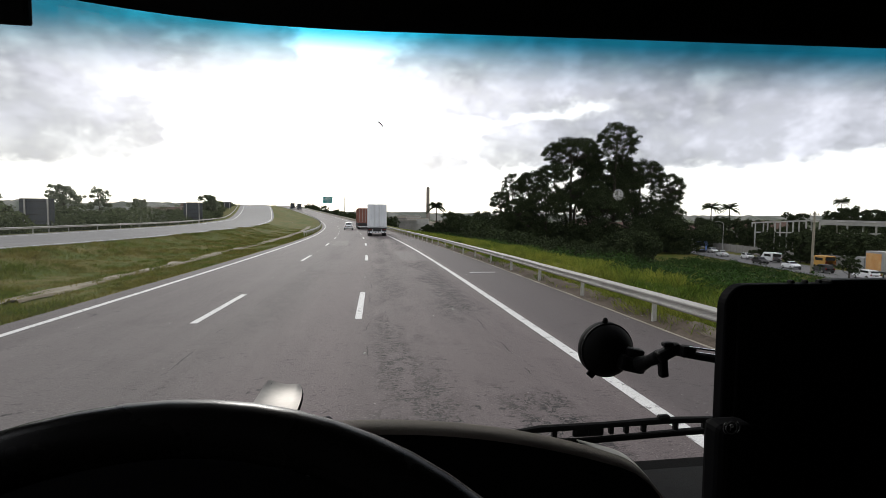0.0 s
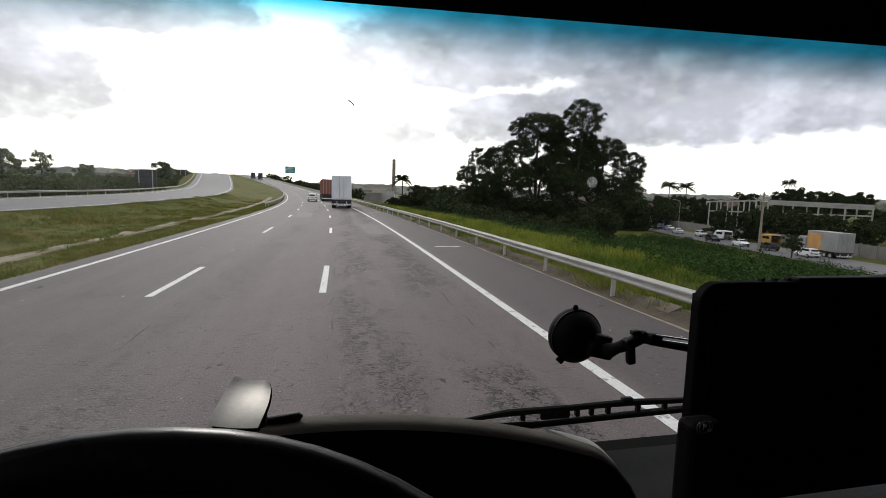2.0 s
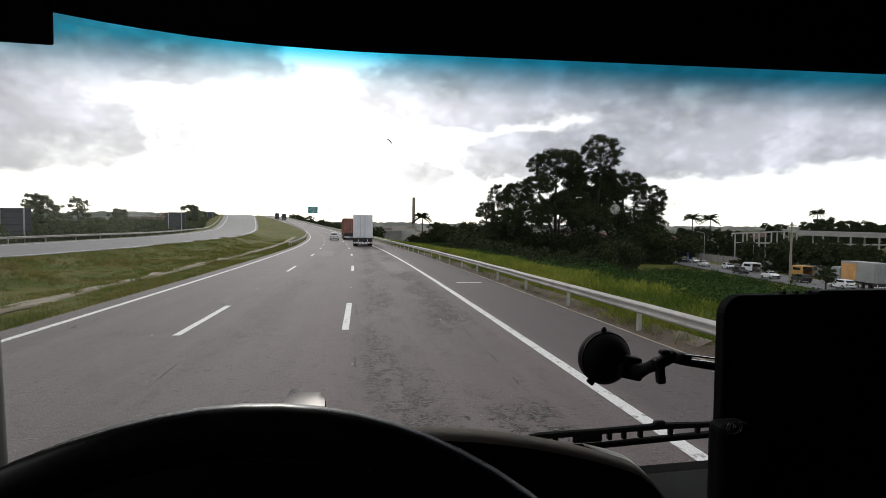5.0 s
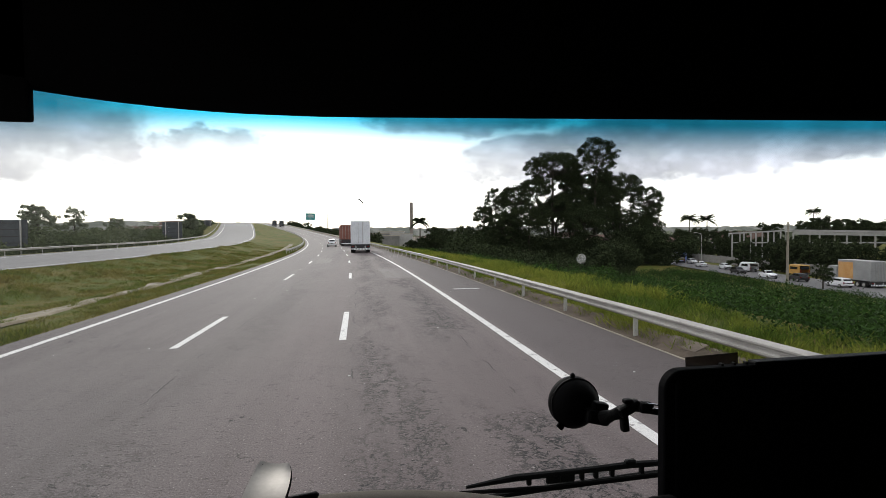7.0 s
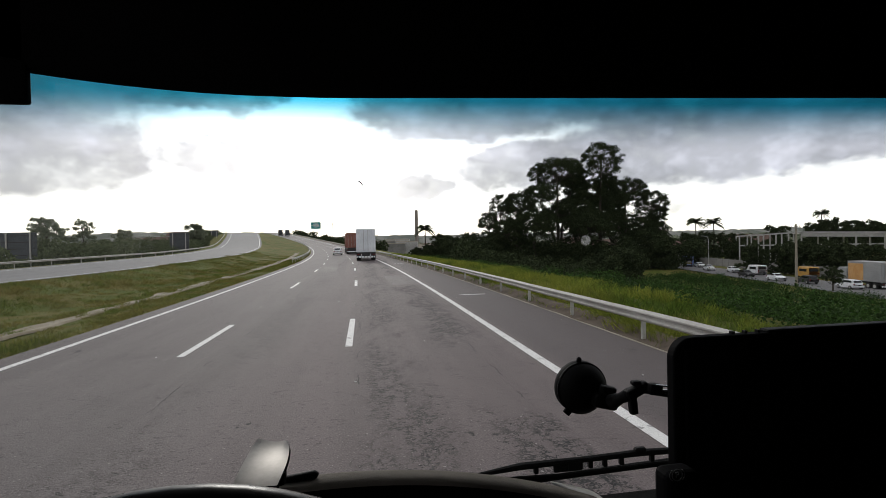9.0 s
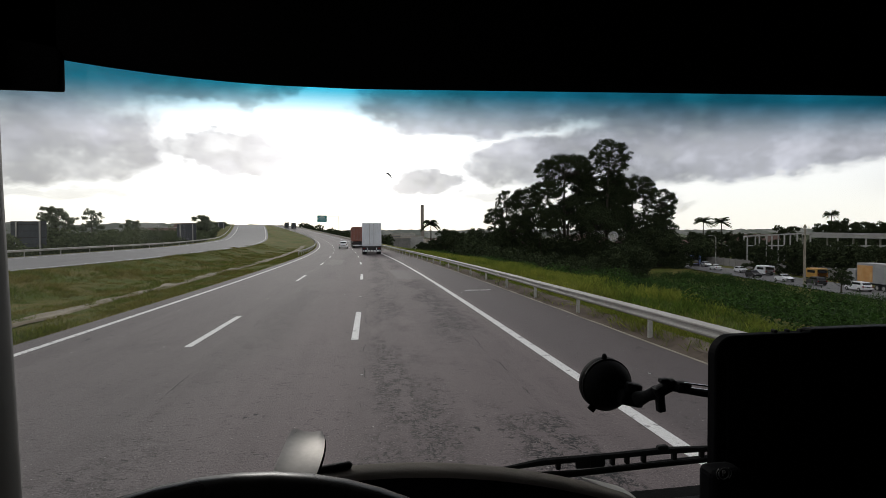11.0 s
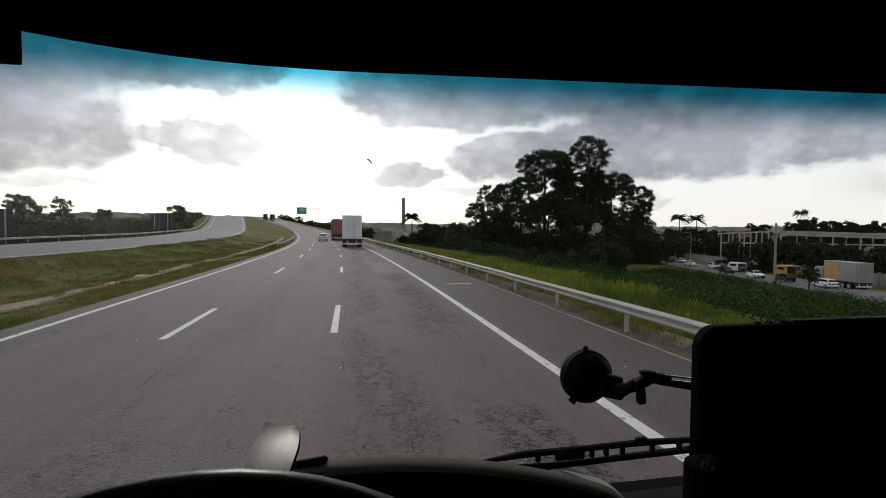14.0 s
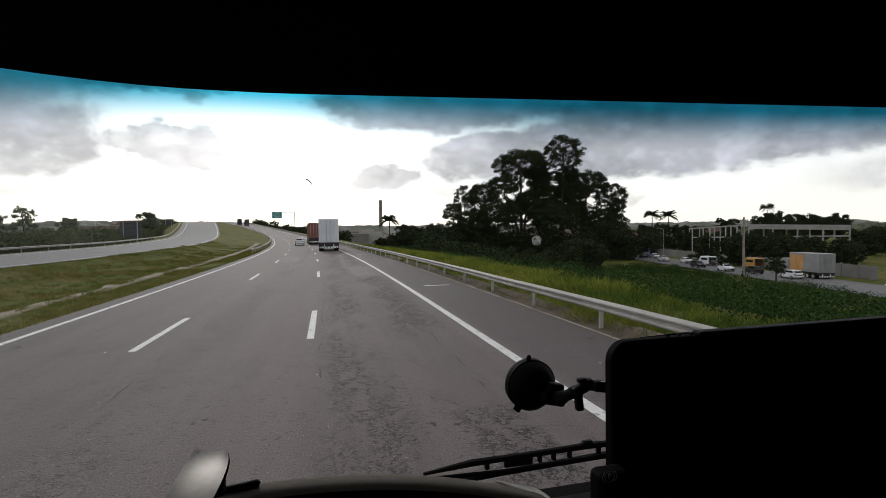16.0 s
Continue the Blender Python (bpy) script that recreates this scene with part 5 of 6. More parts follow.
lane = part("side_street", loft(bmesh.new(), [[(street_x(y) - 5.5, y, street_z(y)), (street_x(y) + 5.5, y, street_z(y))] for y in range(-300, 300, 10)]), ASPHALT_PLAIN)
tagged(lane, "grey side street on the low ground beyond the trees", "street", kind="structure")
for off, y, paint, lb, rz in ((-0.2, 62.6, WHITE_PAINT, "white car on the side street", -16), (-0.8, 71.7, DARK_METAL, "black car on the side street", -16), (-2.6, 78, WHITE_PAINT, "white pickup on the side street", 164), (-3.0, 88, DARK_METAL, "dark car on the side street", 164), (1.0, 100, WHITE_PAINT, "white car on the side street", 164),
                              (-1.2, 108.7, WHITE_PAINT, "white pickup on the side street", -16), (2.2, 121, WHITE_PAINT, "white car on the side street", 164), (-3.0, 139, WHITE_PAINT, "white car on the side street", -16), (3.5, 46, WHITE_PAINT, "white pickup on the side street", -16)):
    car((street_x(y) + off, y, -6.33), lb, paint, rz, "pickup" in lb, group="cars on the side street")
van((86.3, 92.6, -6.33), "white delivery van on the side street", WHITE_PAINT, 4.8, 2.1, -16, windows=1)
van((89.1, 133.3, -6.33), "dark van on the side street", DARK_METAL, 4.8, 2.1, -16)
van((96.0, 128.1, -6.33), "dusky blue bus parked along the side street", BLUE_PAINT, 10.0, 3.0, -40, "bus", 7)
YELLOW_BOX = material("yellow_box_paint", (0.42, 0.22, 0.04), (0.52, 0.30, 0.07), 0.6, 0.55)
van((87.5, 81.5, -6.33), "yellow van parked beside the boundary wall", YELLOW_BOX, 4.4, 2.2, -16, windows=1)
delivery = box_truck((78.4, 59.3, -6.45), "delivery lorry with a grey box and a faded orange print", GREY_BOX, 7.0, -16)
delivery["group"] = "cars on the side street"
part("side_print", boxes(((-1.285, 5.2, 2.6), (0.02, 3.2, 2.6))), ORANGE, delivery, "faded orange picture without words")
fence = tagged(new("boundary_wall"), "weathered grey-beige boundary wall of concrete panels", "wall", kind="structure")
for k in range(26):
    y = 58 + 3.6 * k
    p = part("wall_panel", boxes(((0, 0, 1.1), (0.14, 3.3, 2.2), 0.02, 1), ((0, 1.78, 1.2), (0.24, 0.26, 2.5), 0.02, 1)), GREY_WALL, fence)
    p.matrix_basis = pose(street_x(y) + 11.5, y, -6.5, 0, 0, -16)
pole = empty("utility_pole", (74.4, 71.3, -6.4), "concrete utility pole with a cross-arm and wires", "utility pole")
part("shaft", cyl(bmesh.new(), (0, 0, -0.2), (0, 0, 10.6), 0.24, 10, 0.14), CONCRETE, pole)
part("cross_arm", boxes(((0, 0, 10.0), (1.9, 0.12, 0.14)), ((0, 0, 8.9), (1.2, 0.12, 0.12))), POST, pole)
for x in (-0.8, -0.3, 0.3, 0.8):
    part("insulator", cyl(bmesh.new(), (x, 0, 10.07), (x, 0, 10.3), 0.05, 8), GALV, pole)


def hall_frame():
    """The bare white frame of a hall: gabled front of slender columns, then a long roofed side."""
    sf = empty("building_frame", (110.8, 125.0, -6.6), "bare white concrete frame of an unfinished hall with a pale roof", "building", rz=-37.4)

    def top(x):
        return 8.9 + 0.8 * x / 15 if x < 15 else 9.7 - 0.7 * (x - 15) / 24
    xs = [0, 3, 6, 9, 12, 15, 21, 27, 33, 39]
    for row in (0.0, 12.0):
        for x in xs:
            part("column", boxes(((x, row, top(x) / 2), (0.34, 0.34, top(x)))), HALL, sf)
        for a, c in ((0, 15), (15, 39)):
            for dz in (0.0, -2.75):
                if dz and row:
                    continue
                ang = math.atan2(top(c) - top(a), c - a) if not dz else 0.0
                z = (top(a) + top(c)) / 2 if not dz else 6.1
                part("beam", boxes((((a + c) / 2, row, z), ((c - a) / math.cos(ang) + 0.3, 0.34, 0.36), 0, 1, Matrix.Rotation(-ang, 4, "Y"))), HALL, sf)
    for x in xs:
        part("rafter", boxes(((x, 6, top(x) - 0.1), (0.24, 12, 0.3))), HALL, sf)
    part("roof", boxes(((27, 6, 9.05), (24.5, 13, 0.14), 0, 1, Matrix.Rotation(math.atan2(0.7, 24), 4, "Y"))), HALL, sf, "pale sheet roof")
    part("fascia", boxes(((27, -0.25, 8.55), (24.5, 0.12, 0.9), 0, 1, Matrix.Rotation(math.atan2(0.7, 24), 4, "Y"))), HALL, sf)
    return sf


HALL = material("weathered_white_concrete", (0.27, 0.265, 0.25), (0.42, 0.41, 0.39), 0.6, 0.85, 0.2)
hall_frame()
for x, y, w, h, dz, wall, lb in ((174, 192, 20, 5.0, 0.3, GREY_WALL, "broad house with a brown roof on the rise behind the hall"), (119, 168, 12, 4.2, 1.6, PLASTER, "white-walled house with a clay-tile roof among trees"), (106, 172, 8, 6.0, 1.5, PLASTER, "pale two-storey house among trees"), (128, 240, 14, 6, 0, GREY_WALL, "small house in the hillside town beyond the trees")):
    house("house", (x, y, verge(x - bend(y), y) - 0.3 + dz), w, 10, h, wall, ROOFTILE, lb, 2 if h > 5 else 1, -30)
for x, y in ((90, 96), (98, 122), (106, 150)):
    lp = empty("street_lamp", (x, y, -6.5), "grey street lamp with a curved arm", "street lamp", "street lamps")
    part("pole", tube(bmesh.new(), [(0, 0, 0), (0, 0, 8.0), (-0.3, 0, 8.8), (-1.8, 0, 9.1)], [0.11, 0.08, 0.07, 0.05], 8), POST, lp)
    part("lamp_head", box(bmesh.new(), (-2.1, 0, 9.1), (0.7, 0.25, 0.14), 0.04, 2), POST, lp)


# ---------------------------------------------------------------- further back along the road
sos = empty("emergency_phone", (9.6, -113, verge(9.6, -113) - 0.1), "grey emergency phone post with a yellow and blue SOS panel", "emergency phone")
part("post", tube(bmesh.new(), [(0, 0, 0), (0, 0, 5.6)], [0.08, 0.07], 12), POST, sos)
part("equipment_box", box(bmesh.new(), (0, -0.05, 5.0), (0.62, 0.5, 0.5), 0.02, 2), GALV, sos)
part("solar_panel", box(bmesh.new(), (0, -0.1, 5.75), (0.9, 0.6, 0.04), 0.01, 1, Matrix.Rotation(radians(20), 4, "X")), CAR_GLASS, sos)
YELLOW = material("yellow_paint", (0.62, 0.50, 0.02), (0.72, 0.58, 0.04), 2.0, 0.5)
pan = part("sign_panel", box(bmesh.new(), (0.22, -0.1, 1.35), (0.72, 0.34, 0.75), 0.05, 2), YELLOW, sos, "yellow panel")
part("hood", box(bmesh.new(), (0.50, -0.1, 1.62), (0.5, 0.36, 0.34), 0.05, 2, Matrix.Rotation(radians(-16), 4, "Y")), YELLOW, pan)
part("letter_field", box(bmesh.new(), (0.18, -0.28, 1.35), (0.22, 0.02, 0.66), 0.005, 1), BLUE_PAINT, pan, "blue field")
for k, ch_ in enumerate("SOS"):
    cu = bpy.data.curves.new("letter", "FONT")
    cu.body, cu.size, cu.align_x, cu.align_y, cu.extrude = ch_, 0.24, "CENTER", "CENTER", 0.004
    lo = new("letter", cu)
    cu.materials.append(YELLOW)
    lo.parent = pan
    lo.matrix_basis = pose(0.18, -0.296, 1.56 - 0.21 * k, 90, 0, 0)
guard_rail("galvanised W-beam guard rail along the grass median", -7.6, -130.0, -60.0, -1)
guard_rail("galvanised W-beam guard rail between paved shoulder and grass verge", 5.78, -330.0, -118.0, 1)
guard_rail("set-back start of a galvanised W-beam guard rail", 6.5, -126.0, -15.0, 1)
mk = empty("rail_end_marker", (-7.5, -130.6, 0), "yellow and black striped marker at a guard rail's end", "marker")
part("post", boxes(((0, 0, 0.3), (0.1, 0.08, 0.7))), POST, mk)
plate = part("plate", boxes(((0, -0.06, 0.72), (0.34, 0.03, 0.5), 0.01, 1)), YELLOW, mk)
for k in range(3):
    part("stripe", boxes(((0, -0.08, 0.56 + 0.16 * k), (0.36, 0.012, 0.06), 0, 1, Matrix.Rotation(radians(28), 4, "Y"))), DARK_METAL, plate)
tag_k = bpy.data.curves.new("marker_text", "FONT")
tag_k.body, tag_k.size, tag_k.align_x, tag_k.align_y, tag_k.extrude = "KM 121+700", 0.42, "CENTER", "CENTER", 0.001
tag_o = new("marker_text", tag_k)
tag_k.materials.append(PAINT)
tag_o.parent = road
tag_o.matrix_basis = pose(4.5, -123.0, 0.006)
for x, y, h, w, sd in ((22, -168, 11, 10, 81), (20, -158, 12, 11, 82), (26, -122, 9, 9, 83), (30, -192, 11, 15, 84), (27, -205, 9, 11, 85), (31, -88, 9, 10, 86), (37, -80, 11, 12, 87), (43, -92, 10, 11, 88), (36, -66, 8, 9, 89), (24, -134, 6, 6, 90)):
    tree("roadside_tree", spot(x, y), h, w, "spreading dark green tree with ragged shoots beside the service street", sd, 120, 0.25, 0.07, 0.24, 150, group="roadside trees", tufts=24)
palm(spot(30, -70), 9.0, 65, "palm tree with drooping fronds beside the service street")
sign_back(-14.0, -60, 3.0, 5.4, 1.2, "tall dark sign board seen from behind in the median")
sign_back(-37.5, -95, 3.2, 5.6, 1.4, "tall dark sign board seen from behind beyond the opposite rail")
for y in (-182, -152, -112, -78, -40):
    pl = empty("street_lamp", spot(street_x(y) - 9.5, y), "dark wooden utility pole carrying a street lamp on an arm", "street lamp", "street lamps")
    part("pole", cyl(bmesh.new(), (0, 0, -0.3), (0, 0, 9.6), 0.17, 10, 0.12), BARK, pl)
    arm = part("arm", tube(bmesh.new(), [(0, 0, 5.6), (1.6, 0, 7.6), (2.6, 0, 8.5), (3.0, 0, 8.6)], 0.045, 8), POST, pl)
    part("lamp_head", box(bmesh.new(), (3.3, 0, 8.6), (0.7, 0.28, 0.16), 0.05, 2), POST, arm)
for x, y, w, h, wall, lb in ((15, 262, 14, 7.5, GREY_WALL, "low grey workshop with a flat roof beyond the scrub"), (24, 270, 12, 8.5, PLASTER, "pale flat-roofed workshop beyond the scrub"), (12, 285, 12, 9.0, GREY_WALL, "low grey workshop with a flat roof beyond the scrub"), (20, 300, 16, 10.0, PLASTER, "pale flat-roofed workshop beyond the scrub")):
    house("workshop", (x, y, -5.2), w, 9, h, wall, ROOFSHEET, lb, 0, -8, True)
BRICK_RED = material("red_rendered_wall", (0.20, 0.055, 0.035), (0.30, 0.09, 0.06), 0.4, 0.9, 0.2)
for y, w, dep, h, wall, lb, st, fl in ((-205, 9, 9, 6.2, GREY_WALL, "grey two-storey house with a flat roof on the service street", 2, True), (-190, 11, 10, 6.4, BRICK_RED, "red-walled two-storey house with a clay-tile roof", 2, False), (-172, 10, 9, 5.8, PLASTER, "white two-storey house with a clay-tile roof", 2, False),
                                     (-150, 14, 10, 4.0, PLASTER, "white single-storey house behind a wall", 1, False), (-128, 12, 10, 6.5, GREY_WALL, "unpainted grey two-storey house", 2, True), (-108, 13, 11, 6.0, PLASTER, "white two-storey house with a clay-tile roof", 2, False), (-88, 12, 10, 5.6, PLASTER, "white house with an orange-brown roof among trees", 2, False)):
    house("house", (street_x(y) + 11.0, y, street_z(y) - 0.4), w, dep, h, wall, ROOFTILE, lb, st, -90, fl)
for off, y, paint, lb, rz in ((2.2, -186, SILVERY, "silver pickup parked on the service street", 0), (2.2, -160, WHITE_PAINT, "white car parked on the service street", 0), (-1.5, -140, DARK_METAL, "dark car on the service street", 0), (2.4, -118, WHITE_PAINT, "white car parked on the service street", 180), (2.4, -100, DARK_METAL, "black car parked on the service street", 180)):
    car((street_x(y) + off, y, street_z(y) + 0.02), lb, paint, rz, "pickup" in lb, group="cars on the side street")
van((street_x(-172) + 2.0, -172, street_z(-172) + 0.02), "white delivery van parked on the service street", WHITE_PAINT, 5.2, 2.3, 0, windows=1)
for y in (-48, -22):
    tanker((far_edge(y) - 5.0, y, opp_rise(y)), 180.0)


def flatbed(loc, rz):
    """An oncoming flatbed lorry with a red cab."""
    tr = empty("flatbed_truck", loc, "red flatbed lorry with an empty load bed on the opposite carriageway", "truck", rz=rz)
    cabin = part("cab", boxes(((0, 1.0, 1.85), (2.4, 1.8, 2.1), 0.12, 2)), SIGNAL_RED, tr)
    part("windscreen", boxes(((0, 1.92, 2.3), (2.05, 0.05, 0.75), 0.03, 1)), CAR_GLASS, cabin)
    part("bumper", boxes(((0, 1.98, 0.75), (2.35, 0.16, 0.36), 0.05, 1)), SIGNAL_RED, cabin)
    for s in (-1, 1):
        part("headlight", boxes(((s * 0.9, 2.05, 0.95), (0.34, 0.06, 0.18), 0.02, 1)), CHROME, cabin)
        part("side_board", boxes(((s * 1.2, -4.2, 1.55), (0.06, 8.0, 0.5))), SIGNAL_RED, tr)
        for y in (0.9, -5.6, -6.9):
            wheel(tr, s * 1.0, y, 0.5, 0.4)
    part("load_bed", boxes(((0, -4.2, 1.3), (2.4, 8.0, 0.14))), DARK_METAL, tr)
    part("chassis", boxes(((0, -3.5, 1.0), (1.0, 9.0, 0.28))), DARK_METAL, tr)
    return tr


flatbed((far_edge(-150) - 8.5, -150, opp_rise(-150)), 180.0)

# ---------------------------------------------------------------- the lorry's cab round the camera
CAB = (0.0, 0.0, 2.15)


def cab_thing(name, label, category, kind=""):
    return empty(name, CAB, label, category, kind=kind)


shell = cab_thing("cab_shell", "black unlit interior shell of a lorry cab", "truck cab", "structure")
XL, XR, YB, YF, ZF, ZT, GY = -0.62, 1.80, -1.25, 0.86, -1.25, 0.85, 0.80
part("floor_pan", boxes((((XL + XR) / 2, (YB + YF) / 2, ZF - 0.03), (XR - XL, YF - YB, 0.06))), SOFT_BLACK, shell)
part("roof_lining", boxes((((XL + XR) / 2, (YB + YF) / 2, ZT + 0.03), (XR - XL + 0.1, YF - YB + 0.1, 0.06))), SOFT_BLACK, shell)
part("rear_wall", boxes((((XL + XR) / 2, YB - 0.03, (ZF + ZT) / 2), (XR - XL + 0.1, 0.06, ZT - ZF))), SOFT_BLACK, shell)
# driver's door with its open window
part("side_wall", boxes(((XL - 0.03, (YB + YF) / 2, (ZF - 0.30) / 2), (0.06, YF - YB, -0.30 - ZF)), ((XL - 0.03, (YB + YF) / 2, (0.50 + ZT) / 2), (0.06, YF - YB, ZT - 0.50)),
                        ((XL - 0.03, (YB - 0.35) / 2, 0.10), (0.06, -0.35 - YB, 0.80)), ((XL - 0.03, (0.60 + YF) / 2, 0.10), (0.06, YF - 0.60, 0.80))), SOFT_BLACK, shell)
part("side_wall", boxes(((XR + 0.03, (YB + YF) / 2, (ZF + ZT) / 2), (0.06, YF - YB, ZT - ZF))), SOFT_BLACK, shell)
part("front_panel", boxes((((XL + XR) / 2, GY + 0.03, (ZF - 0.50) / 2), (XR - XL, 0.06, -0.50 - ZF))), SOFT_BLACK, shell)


def header_z(x):
    """Lower edge of the header: level, rising in a curve towards the driver's door."""
    return 0.2535 + 0.0295 * max(0.0, x) + 0.19 * max(0.0, -0.10 - x) ** 1.9


bm = bmesh.new()
rows = []
for i in range(41):
    x = XL + (XR - XL) * i / 40
    z = header_z(x)
    rows.append([(x, GY - 0.035, ZT), (x, GY - 0.035, z + 0.012), (x, GY - 0.028, z + 0.002), (x, GY - 0.015, z), (x, GY - 0.002, z + 0.004), (x, GY - 0.002, ZT), (x, GY - 0.035, ZT)])
loft(bm, rows)
bmesh.ops.recalc_face_normals(bm, faces=bm.faces)
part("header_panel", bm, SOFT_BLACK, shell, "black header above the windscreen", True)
bm = tube(bmesh.new(), [(-0.535, 0.745, -0.62), (-0.545, 0.745, -0.2), (-0.552, 0.745, 0.1), (-0.558, 0.745, 0.45)], [0.05, 0.048, 0.046, 0.046], 14)
part("windscreen_pillar", bm, PILLAR, shell, "mid-grey plastic windscreen pillar", True)
bm = box(bmesh.new(), (-0.520, 0.700, -0.12), (0.05, 0.035, 0.10), 0.016, 3)
part("pillar_grip", bm, BLACK_PLASTIC, shell, "black oval grip on the pillar")

part("chassis", boxes((((XL + XR) / 2, -0.2, -1.50), (1.6, 1.9, 0.42), 0.03, 1)), DARK_METAL, shell)
for wx in (XL + 0.22, XR - 0.22):
    part("front_wheel", cyl(bmesh.new(), (wx - 0.15, 0.05, -1.65), (wx + 0.15, 0.05, -1.65), 0.5, 28), TYRE, shell)

visor = cab_thing("sun_visor", "black sun visor folded at the top of the windscreen", "sun visor")
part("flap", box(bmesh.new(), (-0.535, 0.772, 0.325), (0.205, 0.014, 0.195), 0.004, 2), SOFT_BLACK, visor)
part("hinge", cyl(bmesh.new(), (-0.60, 0.772, 0.42), (-0.44, 0.772, 0.42), 0.008, 8), BLACK_PLASTIC, visor)

ws = empty("windscreen", CAB, "clear lorry windscreen with a teal sun band along the top", "windscreen", kind="structure")
bm = bmesh.new()
rows = []
for i in range(13):
    x = XL + 0.02 + (XR - XL - 0.04) * i / 12
    rows.append([(x, GY, -0.50 + (ZT + 0.45) * j / 8) for j in range(9)])
loft(bm, rows)
pane = part("glass_pane", bm, WINDSCREEN, ws, smooth=True)
pane.visible_shadow = False
chip = bmesh.new()
tube(chip, [(0.039, GY - 0.004, 0.119), (0.043, GY - 0.004, 0.118), (0.047, GY - 0.004, 0.114), (0.049, GY - 0.004, 0.110)], [0.0006, 0.0012, 0.0012, 0.0004], 6)
part("chip", chip, RUBBER, ws, "small dark chip in the glass")
part("sticker", cyl(bmesh.new(), (0.450, GY - 0.004, 0.010), (0.450, GY - 0.002, 0.010), 0.0095, 20), STICKER, ws, "faded round sticker")

part("toll_sticker", box(bmesh.new(), (0.727, GY - 0.004, -0.1965), (0.117, 0.001, 0.024), 0, 1, Matrix.Rotation(radians(-2.0), 4, "Y")), SMOKED, ws, "dark see-through strip sticker")

wheel_ = cab_thing("steering_wheel", "large black leather steering wheel with a shiny rim", "steering wheel")
PHI, RW = 0.884, 0.247
U = Vector((0, math.cos(PHI), math.sin(PHI)))
TOP = Vector((-0.067, 0.293, -0.133))
RIM = 0.0145
CEN = TOP - U * RW
RW -= RIM
ring = [CEN + Vector((1, 0, 0)) * RW * math.sin(a) + U * RW * math.cos(a) for a in (2 * math.pi * k / 72 for k in range(72))]
part("rim", tube(bmesh.new(), ring, RIM, 14, closed=True), LEATHER, wheel_, smooth=True)
NRM = Vector((0, -math.sin(PHI), math.cos(PHI)))
hub_c = CEN - NRM * 0.05
part("hub", cyl(bmesh.new(), hub_c - NRM * 0.03, hub_c + NRM * 0.015, 0.085, 28), BLACK_PLASTIC, wheel_)
for a in (95, -95, 150, -150):
    e = CEN + Vector((1, 0, 0)) * (RW - 0.01) * math.sin(radians(a)) + U * (RW - 0.01) * math.cos(radians(a))
    part("spoke", tube(bmesh.new(), [hub_c, (hub_c + e) / 2 - NRM * 0.015, e], [0.022, 0.018, 0.014], 8, 0.6), BLACK_PLASTIC, wheel_)
part("column", cyl(bmesh.new(), hub_c - NRM * 0.02, hub_c - NRM * 0.40, 0.05, 16), BLACK_PLASTIC, wheel_)

dash = cab_thing("dashboard", "grained dark grey dashboard with an arched instrument cowl", "dashboard")


def cowl_z(x):
    return -0.2655 - (0.54 if x > 0 else 0.28) * x * x - (9.5 * max(0, x - 0.335) ** 2)


bm = bmesh.new()
rows = []
for i in range(49):
    x = -0.50 + 0.925 * i / 48
    z = cowl_z(x)
    sec = [(0.5455, -0.0075), (0.547, -0.0035), (0.5505, -0.0008), (0.557, 0.0), (0.569, 0.0), (0.578, -0.004), (0.585, -0.016), (0.590, -0.05), (0.60, -0.2)]
    rows.append([(x, y, max(z + h, -0.58)) for y, h in sec])
loft(bm, rows)
bmesh.ops.recalc_face_normals(bm, faces=bm.faces)
part("instrument_cowl", bm, DASH, dash, "grained cowl over the instruments", True)
# front under the cowl's lip: its shade is painted as plain black
bm = loft(bmesh.new(), [[(x, 0.5453, max(cowl_z(x) - 0.0072, -0.579)), (x, 0.540, -0.58)] for x in [-0.50 + 0.925 * k / 48 for k in range(49)]])
part("instrument_panel", bm, SCREEN_BACK, dash, "unlit black instrument panel")
rows = []
for k in range(25):
    x = 0.285 + 0.118 * k / 24
    w = 0.0015 + 0.0065 * math.sin(math.pi * min(1.0, (k + 1) / 12) / 2)
    z = cowl_z(x) + 0.0012
    rows.append([(x, 0.574 - w, z - 0.0012), (x, 0.574 - w * 0.5, z + 0.0005), (x, 0.574 + w * 0.5, z + 0.0008), (x, 0.574 + w, z - 0.0016)])
bm = loft(bmesh.new(), rows)
bmesh.ops.recalc_face_normals(bm, faces=bm.faces)
part("cowl_trim", bm, TRIM, dash, "grey trim along the cowl's edge", True)
# driver's half of the shelf, painted as dark as its shade
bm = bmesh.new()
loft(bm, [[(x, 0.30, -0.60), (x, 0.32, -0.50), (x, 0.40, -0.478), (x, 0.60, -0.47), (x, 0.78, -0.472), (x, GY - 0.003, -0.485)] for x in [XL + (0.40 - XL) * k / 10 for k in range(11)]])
part("dash_top", bm, SHADE_BLACK, dash, "flat grained shelf below the windscreen", True)
bm = bmesh.new()
loft(bm, [[(x, 0.30, -0.60), (x, 0.32, -0.50), (x, 0.40, -0.478), (x, 0.60, -0.47), (x, 0.78, -0.472), (x, GY - 0.003, -0.485)] for x in [0.403 + (XR - 0.403) * k / 10 for k in range(11)]])
part("passenger_shelf", bm, BLACK_PLASTIC, dash, "soft black shelf on the passenger's half", True)
part("lower_panel", boxes((((XL + XR) / 2, 0.315, -0.9), (XR - XL, 0.03, 0.62))), SOFT_BLACK, dash)

knob = cab_thing("dash_lever", "satin silver paddle-shaped lever standing on the dashboard", "lever")


